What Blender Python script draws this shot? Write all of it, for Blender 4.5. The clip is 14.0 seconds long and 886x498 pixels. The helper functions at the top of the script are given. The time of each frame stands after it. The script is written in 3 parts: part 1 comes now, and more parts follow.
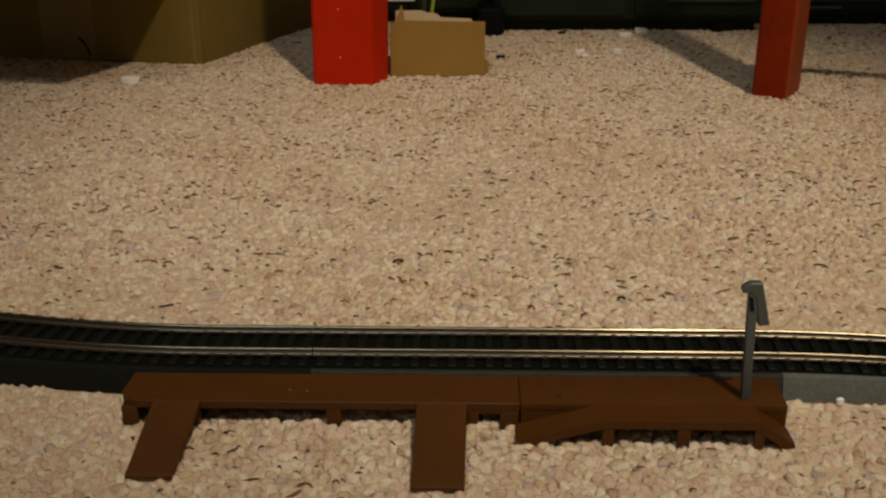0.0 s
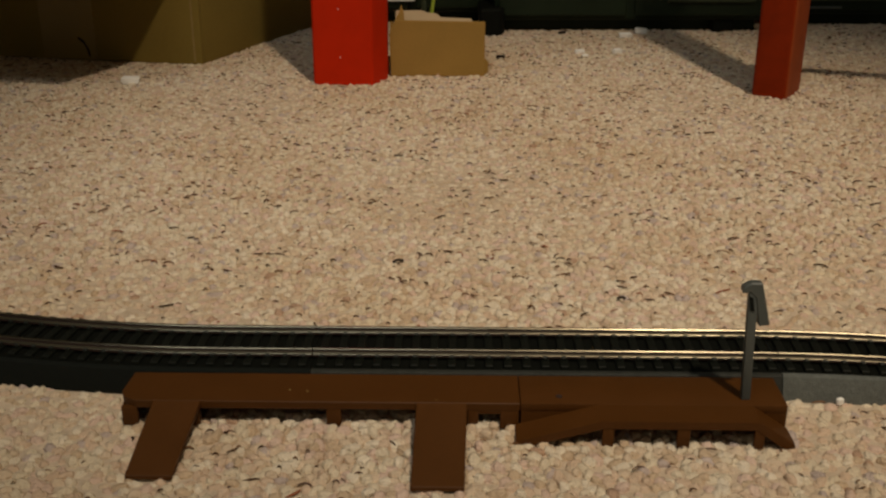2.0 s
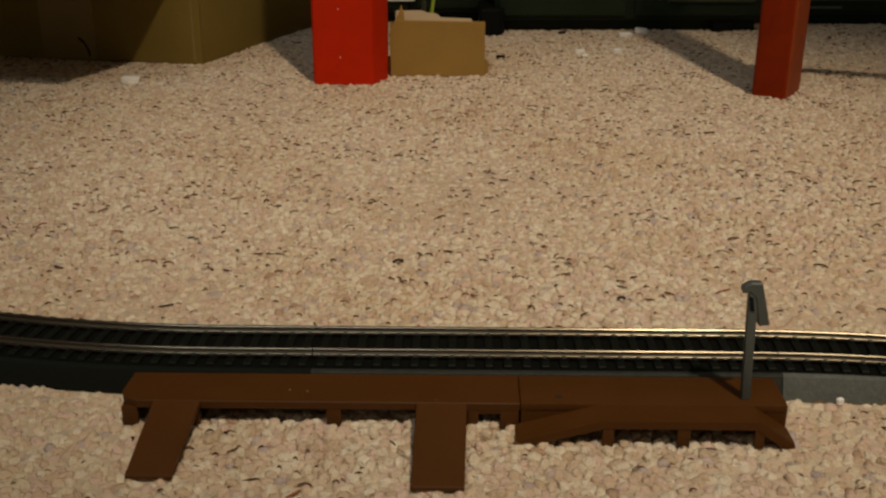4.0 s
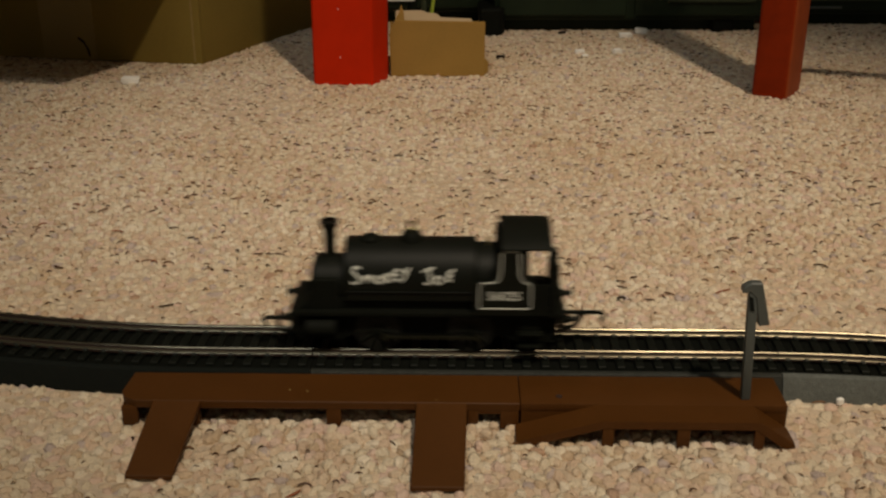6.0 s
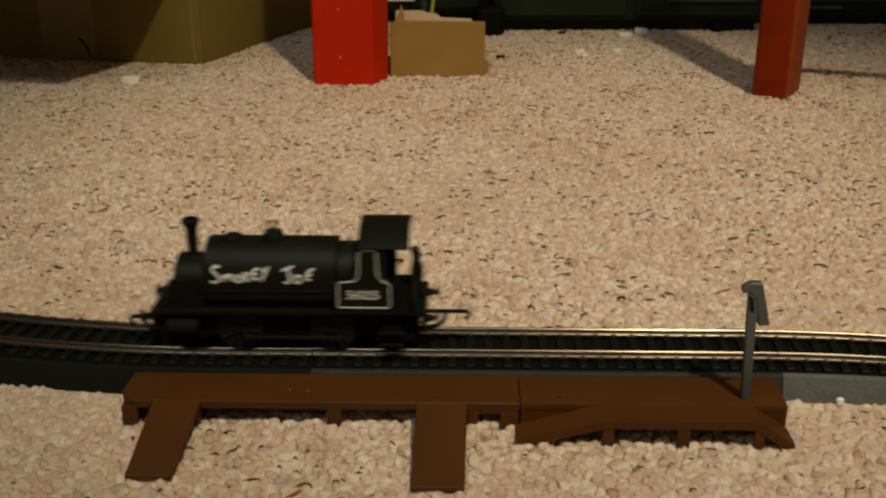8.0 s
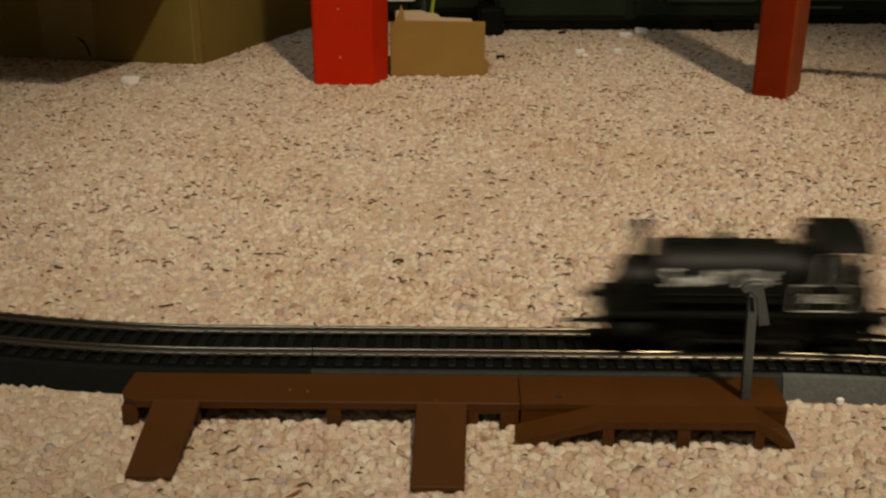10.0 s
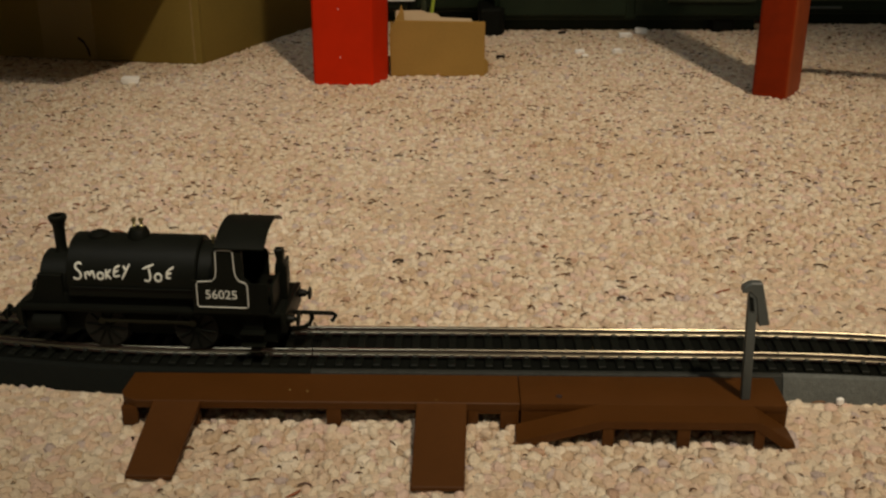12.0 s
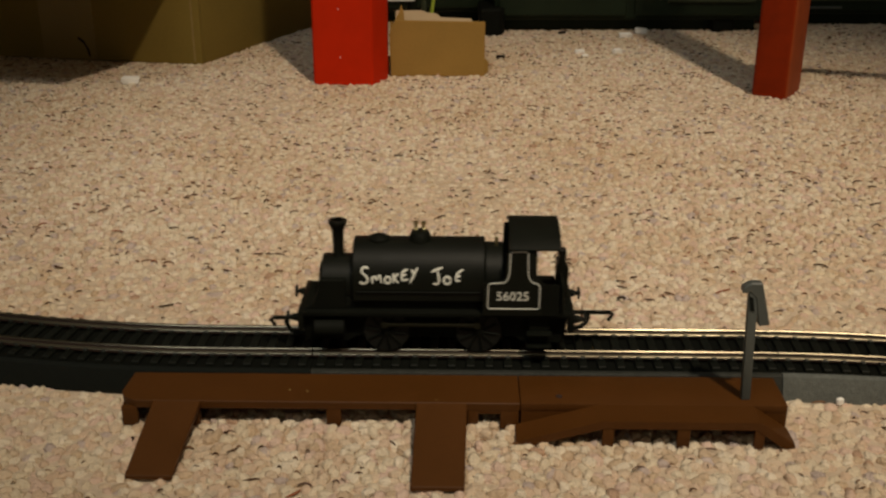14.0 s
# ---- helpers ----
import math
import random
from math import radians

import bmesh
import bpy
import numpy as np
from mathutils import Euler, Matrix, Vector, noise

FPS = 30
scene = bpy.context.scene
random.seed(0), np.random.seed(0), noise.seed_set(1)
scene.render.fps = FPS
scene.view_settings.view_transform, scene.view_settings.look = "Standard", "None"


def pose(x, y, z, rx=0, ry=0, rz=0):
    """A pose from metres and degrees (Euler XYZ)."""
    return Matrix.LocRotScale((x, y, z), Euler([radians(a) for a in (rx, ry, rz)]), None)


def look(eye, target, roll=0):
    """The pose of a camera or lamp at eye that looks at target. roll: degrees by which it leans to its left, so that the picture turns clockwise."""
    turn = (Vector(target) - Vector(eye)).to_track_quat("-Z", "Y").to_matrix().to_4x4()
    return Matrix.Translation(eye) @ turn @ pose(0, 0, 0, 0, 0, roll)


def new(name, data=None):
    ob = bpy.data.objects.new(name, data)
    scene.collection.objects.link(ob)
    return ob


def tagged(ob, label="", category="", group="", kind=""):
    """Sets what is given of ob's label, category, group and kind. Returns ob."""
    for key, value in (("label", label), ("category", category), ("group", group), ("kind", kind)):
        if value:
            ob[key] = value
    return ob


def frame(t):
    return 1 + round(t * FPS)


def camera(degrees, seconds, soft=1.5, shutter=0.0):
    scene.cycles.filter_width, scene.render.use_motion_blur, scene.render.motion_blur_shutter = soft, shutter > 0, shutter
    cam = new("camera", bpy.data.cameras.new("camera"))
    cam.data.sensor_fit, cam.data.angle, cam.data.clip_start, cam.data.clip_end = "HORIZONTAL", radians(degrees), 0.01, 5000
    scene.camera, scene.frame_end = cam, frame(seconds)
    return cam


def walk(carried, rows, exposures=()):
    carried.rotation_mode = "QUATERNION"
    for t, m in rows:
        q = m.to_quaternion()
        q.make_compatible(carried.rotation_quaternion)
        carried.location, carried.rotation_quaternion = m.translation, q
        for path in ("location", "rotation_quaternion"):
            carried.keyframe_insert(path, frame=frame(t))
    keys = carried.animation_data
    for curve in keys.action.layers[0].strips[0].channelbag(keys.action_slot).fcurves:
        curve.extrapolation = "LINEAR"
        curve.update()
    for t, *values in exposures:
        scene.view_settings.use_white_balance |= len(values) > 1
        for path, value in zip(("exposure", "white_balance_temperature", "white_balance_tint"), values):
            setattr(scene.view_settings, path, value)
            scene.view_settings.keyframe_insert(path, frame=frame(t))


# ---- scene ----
MM = 0.001

# ---------------------------------------------------------------- camera
cam = camera(44.85, 14.0, soft=2.4, shutter=0.5)
EYE = pose(0, 0, 0.195, 67.5, 0, 0)
walk(cam, [(0.0, EYE), (14.0, EYE)], exposures=[(0.0, 0.0), (0.5, 0.0), (1.0, 0.13), (1.5, 0.05), (2.5, 0.0), (5.7, 0.0), (6.5, 0.2), (11.0, 0.2), (14.0, 0.2)])

# ---------------------------------------------------------------- world and lamps
world = bpy.data.worlds.new("world")
world.use_nodes = True
world.node_tree.nodes["Background"].inputs[0].default_value = (1.0, 0.8, 0.6, 1)
world.node_tree.nodes["Background"].inputs[1].default_value = 0.004
scene.world = world
# Unseen lamp placed from cast shadows; its narrow cone imitates the lens's vignetting.
LAMP = Vector((0.55, -0.75, 2.2))
bulb = new("ceiling_spot_light", bpy.data.lights.new("ceiling_spot_light", "SPOT"))
bulb.data.energy = 158
bulb.data.color = (1.0, 0.822, 0.598)
bulb.data.shadow_soft_size = 0.05
bulb.data.spot_size = radians(21.8)
bulb.data.spot_blend = 1.0
bulb.matrix_world = look(LAMP, (0.065, 0.575, 0.0))
# Fill light added to lift the shadows; no such fixture is known here.
panel = new("ceiling_fill_light", bpy.data.lights.new("ceiling_fill_light", "AREA"))
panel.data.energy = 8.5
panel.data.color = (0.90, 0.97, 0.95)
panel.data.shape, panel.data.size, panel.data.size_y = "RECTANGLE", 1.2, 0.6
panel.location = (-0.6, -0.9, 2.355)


# ---------------------------------------------------------------- materials
def material(name, color, rough=0.5, metal=0.0, vary=0.12, scale=60.0, bump=0.1, fine=900.0, spec=0.5, island=None, relief=0.0004, soil=None):
    """Principled surface with variation at two scales and fine relief."""
    m = bpy.data.materials.new(name)
    m.use_nodes = True
    n, l = m.node_tree.nodes, m.node_tree.links
    b = n["Principled BSDF"]
    b.inputs["Roughness"].default_value = rough
    b.inputs["Metallic"].default_value = metal
    b.inputs["Specular IOR Level"].default_value = spec
    co = n.new("ShaderNodeTexCoord")
    big, small = n.new("ShaderNodeTexNoise"), n.new("ShaderNodeTexNoise")
    big.inputs["Scale"].default_value, small.inputs["Scale"].default_value = scale, fine
    big.inputs["Detail"].default_value = 4
    l.new(co.outputs["Object"], big.inputs["Vector"])
    l.new(co.outputs["Object"], small.inputs["Vector"])
    add = n.new("ShaderNodeMath")
    add.operation = "MULTIPLY_ADD"
    l.new(small.outputs["Fac"], add.inputs[0])
    add.inputs[1].default_value = 0.5
    l.new(big.outputs["Fac"], add.inputs[2])
    ramp = n.new("ShaderNodeMapRange")
    ramp.inputs[1].default_value, ramp.inputs[2].default_value = 0.4, 1.1
    ramp.inputs[3].default_value, ramp.inputs[4].default_value = 1 - vary, 1 + vary
    l.new(add.outputs[0], ramp.inputs[0])
    mix = n.new("ShaderNodeMix")
    mix.data_type, mix.blend_type = "RGBA", "MULTIPLY"
    mix.inputs["Factor"].default_value = 1.0
    mix.inputs["A"].default_value = (*color, 1)
    l.new(ramp.outputs[0], mix.inputs["B"])
    if island:
        geo, cr = n.new("ShaderNodeNewGeometry"), n.new("ShaderNodeValToRGB")
        cr.color_ramp.interpolation = "CONSTANT"
        els = cr.color_ramp.elements
        for i, (p, c) in enumerate(island):
            e = els[i] if i < 2 else els.new(p)
            e.position, e.color = p, (*c, 1)
        l.new(geo.outputs["Random Per Island"], cr.inputs["Fac"])
        l.new(cr.outputs["Color"], mix.inputs["A"])
    colour = mix.outputs["Result"]
    if soil:
        wide, mr, tint = n.new("ShaderNodeTexNoise"), n.new("ShaderNodeMapRange"), n.new("ShaderNodeMix")
        wide.inputs["Scale"].default_value, wide.inputs["Detail"].default_value = 9.0, 3.0
        l.new(co.outputs["Object"], wide.inputs["Vector"])
        mr.inputs[1].default_value, mr.inputs[2].default_value = 0.42, 0.64
        l.new(wide.outputs["Fac"], mr.inputs[0])
        l.new(mr.outputs[0], tint.inputs["Factor"])
        tint.data_type, tint.blend_type = "RGBA", "MULTIPLY"
        tint.inputs["B"].default_value = (*soil, 1)
        l.new(colour, tint.inputs["A"])
        colour = tint.outputs["Result"]
    l.new(colour, b.inputs["Base Color"])
    rr = n.new("ShaderNodeMapRange")
    rr.inputs[3].default_value, rr.inputs[4].default_value = max(0.02, rough - 0.08), min(1, rough + 0.08)
    l.new(big.outputs["Fac"], rr.inputs[0])
    l.new(rr.outputs[0], b.inputs["Roughness"])
    if bump:
        bp = n.new("ShaderNodeBump")
        bp.inputs["Strength"].default_value, bp.inputs["Distance"].default_value = bump, relief
        l.new(small.outputs["Fac"], bp.inputs["Height"])
        l.new(bp.outputs["Normal"], b.inputs["Normal"])
    return m


YARN = [(0.0, (0.666, 0.535, 0.404)), (0.18, (0.709, 0.608, 0.466)), (0.42, (0.636, 0.485, 0.365)), (0.58, (0.752, 0.659, 0.531)),
        (0.76, (0.675, 0.511, 0.421)), (0.87, (0.576, 0.443, 0.314)), (0.955, (0.524, 0.434, 0.4)), (0.99, (0.473, 0.322, 0.232))]
FLECKS = [(0.0, (0.070, 0.034, 0.016)), (0.28, (0.20, 0.115, 0.065)), (0.50, (0.12, 0.074, 0.055)), (0.62, (0.15, 0.075, 0.035)), (0.74, (0.050, 0.026, 0.014)), (0.93, (0.28, 0.10, 0.05))]
CARPET = material("berber_yarn", (0.6, 0.47, 0.33), 0.95, vary=0.15, scale=190, bump=1.0, fine=900, spec=0.1, island=YARN, relief=0.0012, soil=(0.93, 0.89, 0.83))
FLECK = material("dark_yarn_fleck", (0.1, 0.08, 0.08), 0.95, vary=0.2, scale=300, bump=0.3, spec=0.1, island=FLECKS)
CARPET_BASE = material("carpet_backing", (0.55, 0.44, 0.33), 0.95, vary=0.3, scale=150, bump=0.6, fine=700, spec=0.1)
CARD_TAN = material("tan_cardboard", (0.31, 0.185, 0.048), 0.85, vary=0.1, scale=40, bump=0.12, fine=500, spec=0.15)
CARD = material("cardboard", (0.225, 0.160, 0.036), 0.85, vary=0.12, scale=14, bump=0.12, fine=500, spec=0.2)
CARD_EDGE = material("cardboard_cut_edge", (0.27, 0.19, 0.06), 0.9, vary=0.2, scale=200, bump=0.3)
CARD_IN = material("cardboard_inside", (0.48, 0.36, 0.22), 0.9, vary=0.1, scale=30)
TAPE = material("packing_tape", (0.25, 0.175, 0.044), 0.35, vary=0.1, scale=40)
RED = material("red_paint", (0.50, 0.019, 0.0008), 0.6, vary=0.1, scale=35, bump=0.15, fine=160, spec=0.12)
# darker red of the right-hand post
DARKER_RED = material("darker_red_paint", (0.200, 0.018, 0.0008), 0.6, vary=0.25, scale=30, bump=0.2, fine=160, spec=0.12)
BLACK = material("satin_black_plastic", (0.0048, 0.0058, 0.0038), 0.5, vary=0.25, scale=120, bump=0.05, spec=0.17)
BLACK_MATT = material("matt_black_plastic", (0.0042, 0.0050, 0.0032), 0.7, vary=0.25, scale=120, bump=0.08, spec=0.12)
LETTER = material("white_print", (0.70, 0.71, 0.65), 0.6, vary=0.05)
BRASS = material("brass", (0.50, 0.45, 0.24), 0.4, 1.0, vary=0.1, scale=300)
STEEL = material("nickel_silver_rail", (0.150, 0.131, 0.096), 0.205, 1.0, vary=0.15, scale=30, bump=0.0)
RAIL_SIDE = material("dark_brown_rail_web", (0.045, 0.027, 0.022), 0.5, 0.3, vary=0.2, scale=80)
CHAIR = material("black_rail_chair_plastic", (0.0085, 0.0105, 0.0075), 0.55, vary=0.3, scale=200, bump=0.2, spec=0.3)
TIE = material("black_tie_plastic", (0.0048, 0.0062, 0.0042), 0.6, vary=0.3, scale=200, bump=0.3, spec=0.2)
BED_TOP = material("black_web_between_ties", (0.0035, 0.0042, 0.003), 0.85, vary=0.3, scale=200, bump=0.3, spec=0.1)
ROADBED_MID = material("dark_grey_ballast_plastic", (0.024, 0.026, 0.0225), 0.45, spec=0.5, vary=0.3, scale=500, bump=0.5, fine=1500)
ROADBED = material("grey_ballast_plastic", (0.10, 0.108, 0.10), 0.75, vary=0.3, scale=500, bump=0.9, fine=1500)
ROADBED_BLACK = material("black_ballast_plastic", (0.0046, 0.0064, 0.0050), 0.85, spec=0.2, vary=0.3, scale=500, bump=0.9, fine=1500)
BROWN = material("brown_moulded_plastic", (0.070, 0.0235, 0.0020), 0.56, spec=0.26, vary=0.12, scale=60, bump=0.08, fine=500)
GREY = material("dark_grey_plastic", (0.075, 0.085, 0.08), 0.5, vary=0.12, scale=150)
PAPER = material("white_paper_scrap", (0.90, 0.88, 0.84), 0.8, vary=0.05, scale=200)
THREAD = material("dark_thread", (0.030, 0.024, 0.020), 0.9, vary=0.2, scale=300, spec=0.1)
DARKWOOD = material("black_furniture", (0.016, 0.027, 0.014), 0.6, spec=0.25, vary=0.3, scale=20)
WALLP = material("wall_paint", (0.50, 0.45, 0.36), 0.9, vary=0.05, scale=3)
TYRE = material("blackened_wheel_metal", (0.0055, 0.0058, 0.0036), 0.6, 0.2, vary=0.2, scale=300)
ROD = material("dull_brass_rod", (0.014, 0.013, 0.005), 0.6, 0.5, vary=0.2, scale=300)
CEILP = material("ceiling_paint", (0.70, 0.67, 0.60), 0.9, vary=0.04, scale=3)
# paler, browner red for that post's right face
PALER_RED = material("paler_red_paint", (0.27, 0.050, 0.010), 0.6, vary=0.25, scale=30, bump=0.2, fine=160, spec=0.25)
OLIVE = material("olive_plastic", (0.034, 0.044, 0.020), 0.7, vary=0.2, scale=60)
GREEN = material("yellow_green_plastic", (0.35, 0.45, 0.05), 0.4, vary=0.1, scale=80)
# Glow shared by the lamp holder and the added fill panel.
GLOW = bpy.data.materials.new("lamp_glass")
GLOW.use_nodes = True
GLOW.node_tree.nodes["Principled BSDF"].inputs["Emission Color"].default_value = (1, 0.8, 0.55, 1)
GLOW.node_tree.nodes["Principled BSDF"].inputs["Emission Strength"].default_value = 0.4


# ---------------------------------------------------------------- mesh helpers
def mesh_of(bm, name, mat, smooth=30):
    me = bpy.data.meshes.new(name)
    bmesh.ops.recalc_face_normals(bm, faces=bm.faces)
    bm.to_mesh(me)
    bm.free()
    for m in (mat if isinstance(mat, (list, tuple)) else [mat]):
        me.materials.append(m)
    if smooth:
        me.shade_smooth()
        me.set_sharp_from_angle(angle=radians(smooth))
    return me


def part(name, bm, mat, parent=None, label="", smooth=30):
    ob = new(name, mesh_of(bm, name, mat, smooth))
    if parent:
        ob.parent = parent
    return tagged(ob, label)


def thing(name, m, label, category, group="", kind=""):
    ob = new(name)
    ob.empty_display_size = 0.02
    ob.matrix_basis = m
    return tagged(ob, label, category, group, kind)


def box(bm, x0, x1, y0, y1, z0, z1, bevel=0.0, seg=2, upright=False):
    r = bmesh.ops.create_cube(bm, size=1)
    vs = r["verts"]
    bmesh.ops.scale(bm, vec=(x1 - x0, y1 - y0, z1 - z0), verts=vs)
    bmesh.ops.translate(bm, vec=((x0 + x1) / 2, (y0 + y1) / 2, (z0 + z1) / 2), verts=vs)
    if bevel:
        es = list({e for v in vs for e in v.link_edges})
        if upright:
            es = [e for e in es if abs(e.verts[0].co.z - e.verts[1].co.z) > 1e-6]
        bmesh.ops.bevel(bm, geom=es, offset=bevel, segments=seg, affect="EDGES", profile=0.5)
    return bm


def prism(bm, pts, a, b, axis="y", bevel=0.0):
    """A closed outline in two axes swept from a to b along the third."""
    def at(p, q):
        return {"y": (p[0], q, p[1]), "x": (q, p[0], p[1]), "z": (p[0], p[1], q)}[axis]
    va = [bm.verts.new(at(p, a)) for p in pts]
    vb = [bm.verts.new(at(p, b)) for p in pts]
    n = len(pts)
    fs = [bm.faces.new(va), bm.faces.new(vb[::-1])]
    fs += [bm.faces.new((va[i], vb[i], vb[(i + 1) % n], va[(i + 1) % n])) for i in range(n)]
    bmesh.ops.recalc_face_normals(bm, faces=fs)
    if bevel:
        es = list({e for f in fs for e in f.edges})
        bmesh.ops.bevel(bm, geom=es, offset=bevel, segments=1, affect="EDGES")
    return bm


def lathe(bm, rows, centre=(0, 0, 0), axis="z", n=24):
    """Rings of (radius, height) about an axis through centre, closed at both ends."""
    c = Vector(centre)
    rings = []
    for r, h in rows:
        ring = []
        for i in range(n):
            a = 2 * math.pi * i / n
            p, q = r * math.cos(a), r * math.sin(a)
            ring.append(bm.verts.new(c + Vector({"z": (p, q, h), "x": (h, p, q), "y": (q, h, p)}[axis])))
        rings.append(ring)
    for a, b in zip(rings, rings[1:]):
        for i in range(n):
            bm.faces.new((a[i], a[(i + 1) % n], b[(i + 1) % n], b[i]))
    bm.faces.new(rings[0][::-1])
    bm.faces.new(rings[-1])
    return bm


def tube(bm, pts, r, n=8):
    """A round bar along a polyline."""
    pts = [Vector(p) for p in pts]
    rings = []
    for i, p in enumerate(pts):
        d = (pts[min(i + 1, len(pts) - 1)] - pts[max(i - 1, 0)]).normalized()
        u = d.cross(Vector((0, 0, 1)) if abs(d.z) < 0.9 else Vector((0, 1, 0))).normalized()
        v = d.cross(u)
        rings.append([bm.verts.new(p + r * (math.cos(k) * u + math.sin(k) * v)) for k in [2 * math.pi * j / n for j in range(n)]])
    for a, b in zip(rings, rings[1:]):
        for i in range(n):
            bm.faces.new((a[i], a[(i + 1) % n], b[(i + 1) % n], b[i]))
    bm.faces.new(rings[0][::-1])
    bm.faces.new(rings[-1])
    return bm


# ---------------------------------------------------------------- the loop of track (plan)
def run_out(p, heading, pieces, ds=0.002):
    """Points along a run of (length, curvature) pieces, at even steps."""
    out, x, y, h = [], p[0], p[1], heading
    for length, k in pieces:
        n = max(1, round(length / ds))
        d = length / n
        for _ in range(n):
            x, y, h = x + d * math.cos(h + k * d / 2), y + d * math.sin(h + k * d / 2), h + k * d
            out.append((x, y, h))
    return out


MID = (0.0, 0.3536)
TILT = radians(-1.04)
R_MAIN = 0.457
R_RIGHT = 0.28
right = run_out(MID, TILT, [(0.110, 0), (0.090, -1 / R_MAIN)])
x1, y1, h1 = right[-1]
right += run_out((x1, y1), h1, [(R_RIGHT * (math.pi + h1), -1 / R_RIGHT)])
y_back = right[-1][1]
left = run_out(MID, TILT + math.pi, [(0.080, 0), (0.110, -1 / R_MAIN)])
x0, y0, h0 = left[-1]
lean = math.pi - h0
R_LEFT = (y0 - y_back) / (1 + math.cos(lean))
left += run_out((x0, y0), h0, [(R_LEFT * (math.pi + lean), 1 / R_LEFT)])
back = right[-1][0] - left[-1][0]
left += run_out(left[-1][:2], 2 * math.pi, [(max(back, 0.002), 0)])
S_RIGHT = 0.200 + R_RIGHT * (math.pi + h1)
S_LEFT = 0.190 + R_LEFT * (math.pi + lean) + max(back, 0.002)
LOOP = S_RIGHT + S_LEFT
path_xy = np.array([(x, y) for x, y, _ in left[::-1]] + [MID] + [(x, y) for x, y, _ in right])
path_s = np.concatenate([[0], np.cumsum(np.hypot(*np.diff(path_xy, axis=0).T))])
LOOP = float(path_s[-1])
path_s = path_s - path_s[len(left)]


def along(s):
    """The place on the track's centre line, s metres to the right of its middle."""
    s = (s - path_s[0]) % LOOP + path_s[0]
    return Vector((float(np.interp(s, path_s, path_xy[:, 0])), float(np.interp(s, path_s, path_xy[:, 1])), 0))


def beside(s, off):
    """A place off the centre line, and the direction of the track there."""
    d = (along(s + 0.002) - along(s - 0.002)).normalized()
    return along(s) + off * Vector((-d.y, d.x, 0)), d


RAIL_TOP = 13 * MM


def sweep(s0, s1, outline, step=0.006, mats=()):
    """An outline of (off, z) swept along the track."""
    n = max(2, int((s1 - s0) / step) + 1)
    bm = bmesh.new()
    rings = []
    for i in range(n):
        s = s0 + (s1 - s0) * i / (n - 1)
        rings.append([bm.verts.new(beside(s, o)[0] + Vector((0, 0, z))) for o, z in outline])
    k = len(outline)
    for a, b in zip(rings, rings[1:]):
        for i in range(k):
            f = bm.faces.new((a[i], a[(i + 1) % k], b[(i + 1) % k], b[i]))
            if mats:
                f.material_index = mats[i]
    bm.faces.new(rings[0])
    bm.faces.new(rings[-1][::-1])
    return bm


def rail_outline(off):
    half = [(1.2, 10.1), (1.2, 11.02), (0.54, 11.72), (0.40, 12.15), (0.60, 12.28), (0.60, 12.82), (0.43, 13.0)]
    return [(off + a * MM, z * MM) for a, z in [(-a, z) for a, z in half[:1]] + half + [(-a, z) for a, z in half[:0:-1]]]


BED = [(o * MM, z * MM) for o, z in ((-20.4, -2), (20.4, -2), (20.4, 0.8), (18.0, 8.0), (17.0, 8.5), (15.9, 8.5), (15.7, 8.7), (-15.7, 8.7), (-15.9, 8.5), (-17.0, 8.5), (-18.0, 8.0), (-20.4, 0.8))]
BED_MATS = (0, 0, 0, 0, 0, 1, 1, 1, 0, 0, 0, 0)


def tie_mesh():
    bm = bmesh.new()
    box(bm, -1.5 * MM, 1.5 * MM, -15.5 * MM, 15.5 * MM, 8.3 * MM, 10.0 * MM, 0.25 * MM, 1)
    for off in (-8.75, 8.75):
        for sgn in (-1, 1):
            a, b = sorted((off + sgn * 1.38, off + sgn * 2.75))
            box(bm, -0.95 * MM, 0.95 * MM, a * MM, b * MM, 9.9 * MM, 11.5 * MM, 0.35 * MM, 1)
    for f in bm.faces:
        f.material_index = 1 if f.calc_center_median().z > 10.02 * MM else 0
    return mesh_of(bm, "tie", [TIE, CHAIR])


TIE_MESH = tie_mesh()
PITCH = 6.65 * MM


def track_section(s0, s1, bed_mat, label, single=True):
    t = thing("track_section", pose(0, 0, 0), label, "model track", "track pieces of the loop")
    g = 0.15 * MM
    part("roadbed", sweep(s0 + g, s1 - g, BED, mats=BED_MATS), [bed_mat, BED_TOP], t)
    for off in (-8.75 * MM, 8.75 * MM):
        part("rail", rail_mesh(s0 + g, s1 - g, off), [STEEL, RAIL_SIDE], t, "worn silvery metal rail")
    n = int(round((s1 - s0) / PITCH))
    if single:
        for i in range(n):
            s = s0 + (s1 - s0) * (i + 0.5) / n
            p, d = beside(s, 0)
            ob = new("tie", TIE_MESH)
            ob.parent = t
            ob.matrix_basis = Matrix.Translation(p) @ Matrix.Rotation(math.atan2(d.y, d.x), 4, "Z")
    else:
        bm = bmesh.new()
        for i in range(n):
            s = s0 + (s1 - s0) * (i + 0.5) / n
            p, d = beside(s, 0)
            m = Matrix.Translation(p) @ Matrix.Rotation(math.atan2(d.y, d.x), 4, "Z")
            vs = [bm.verts.new(m @ Vector((x * MM, y * MM, z * MM))) for z in (8.3, 10.0) for x, y in ((-1.5, -15.5), (1.5, -15.5), (1.5, 15.5), (-1.5, 15.5))]
            for f in ((4, 5, 6, 7), (0, 1, 5, 4), (1, 2, 6, 5), (2, 3, 7, 6), (3, 0, 4, 7)):
                bm.faces.new([vs[j] for j in f])
        tagged(part("ties", bm, TIE, t, smooth=0), kind="stuff")
    return t


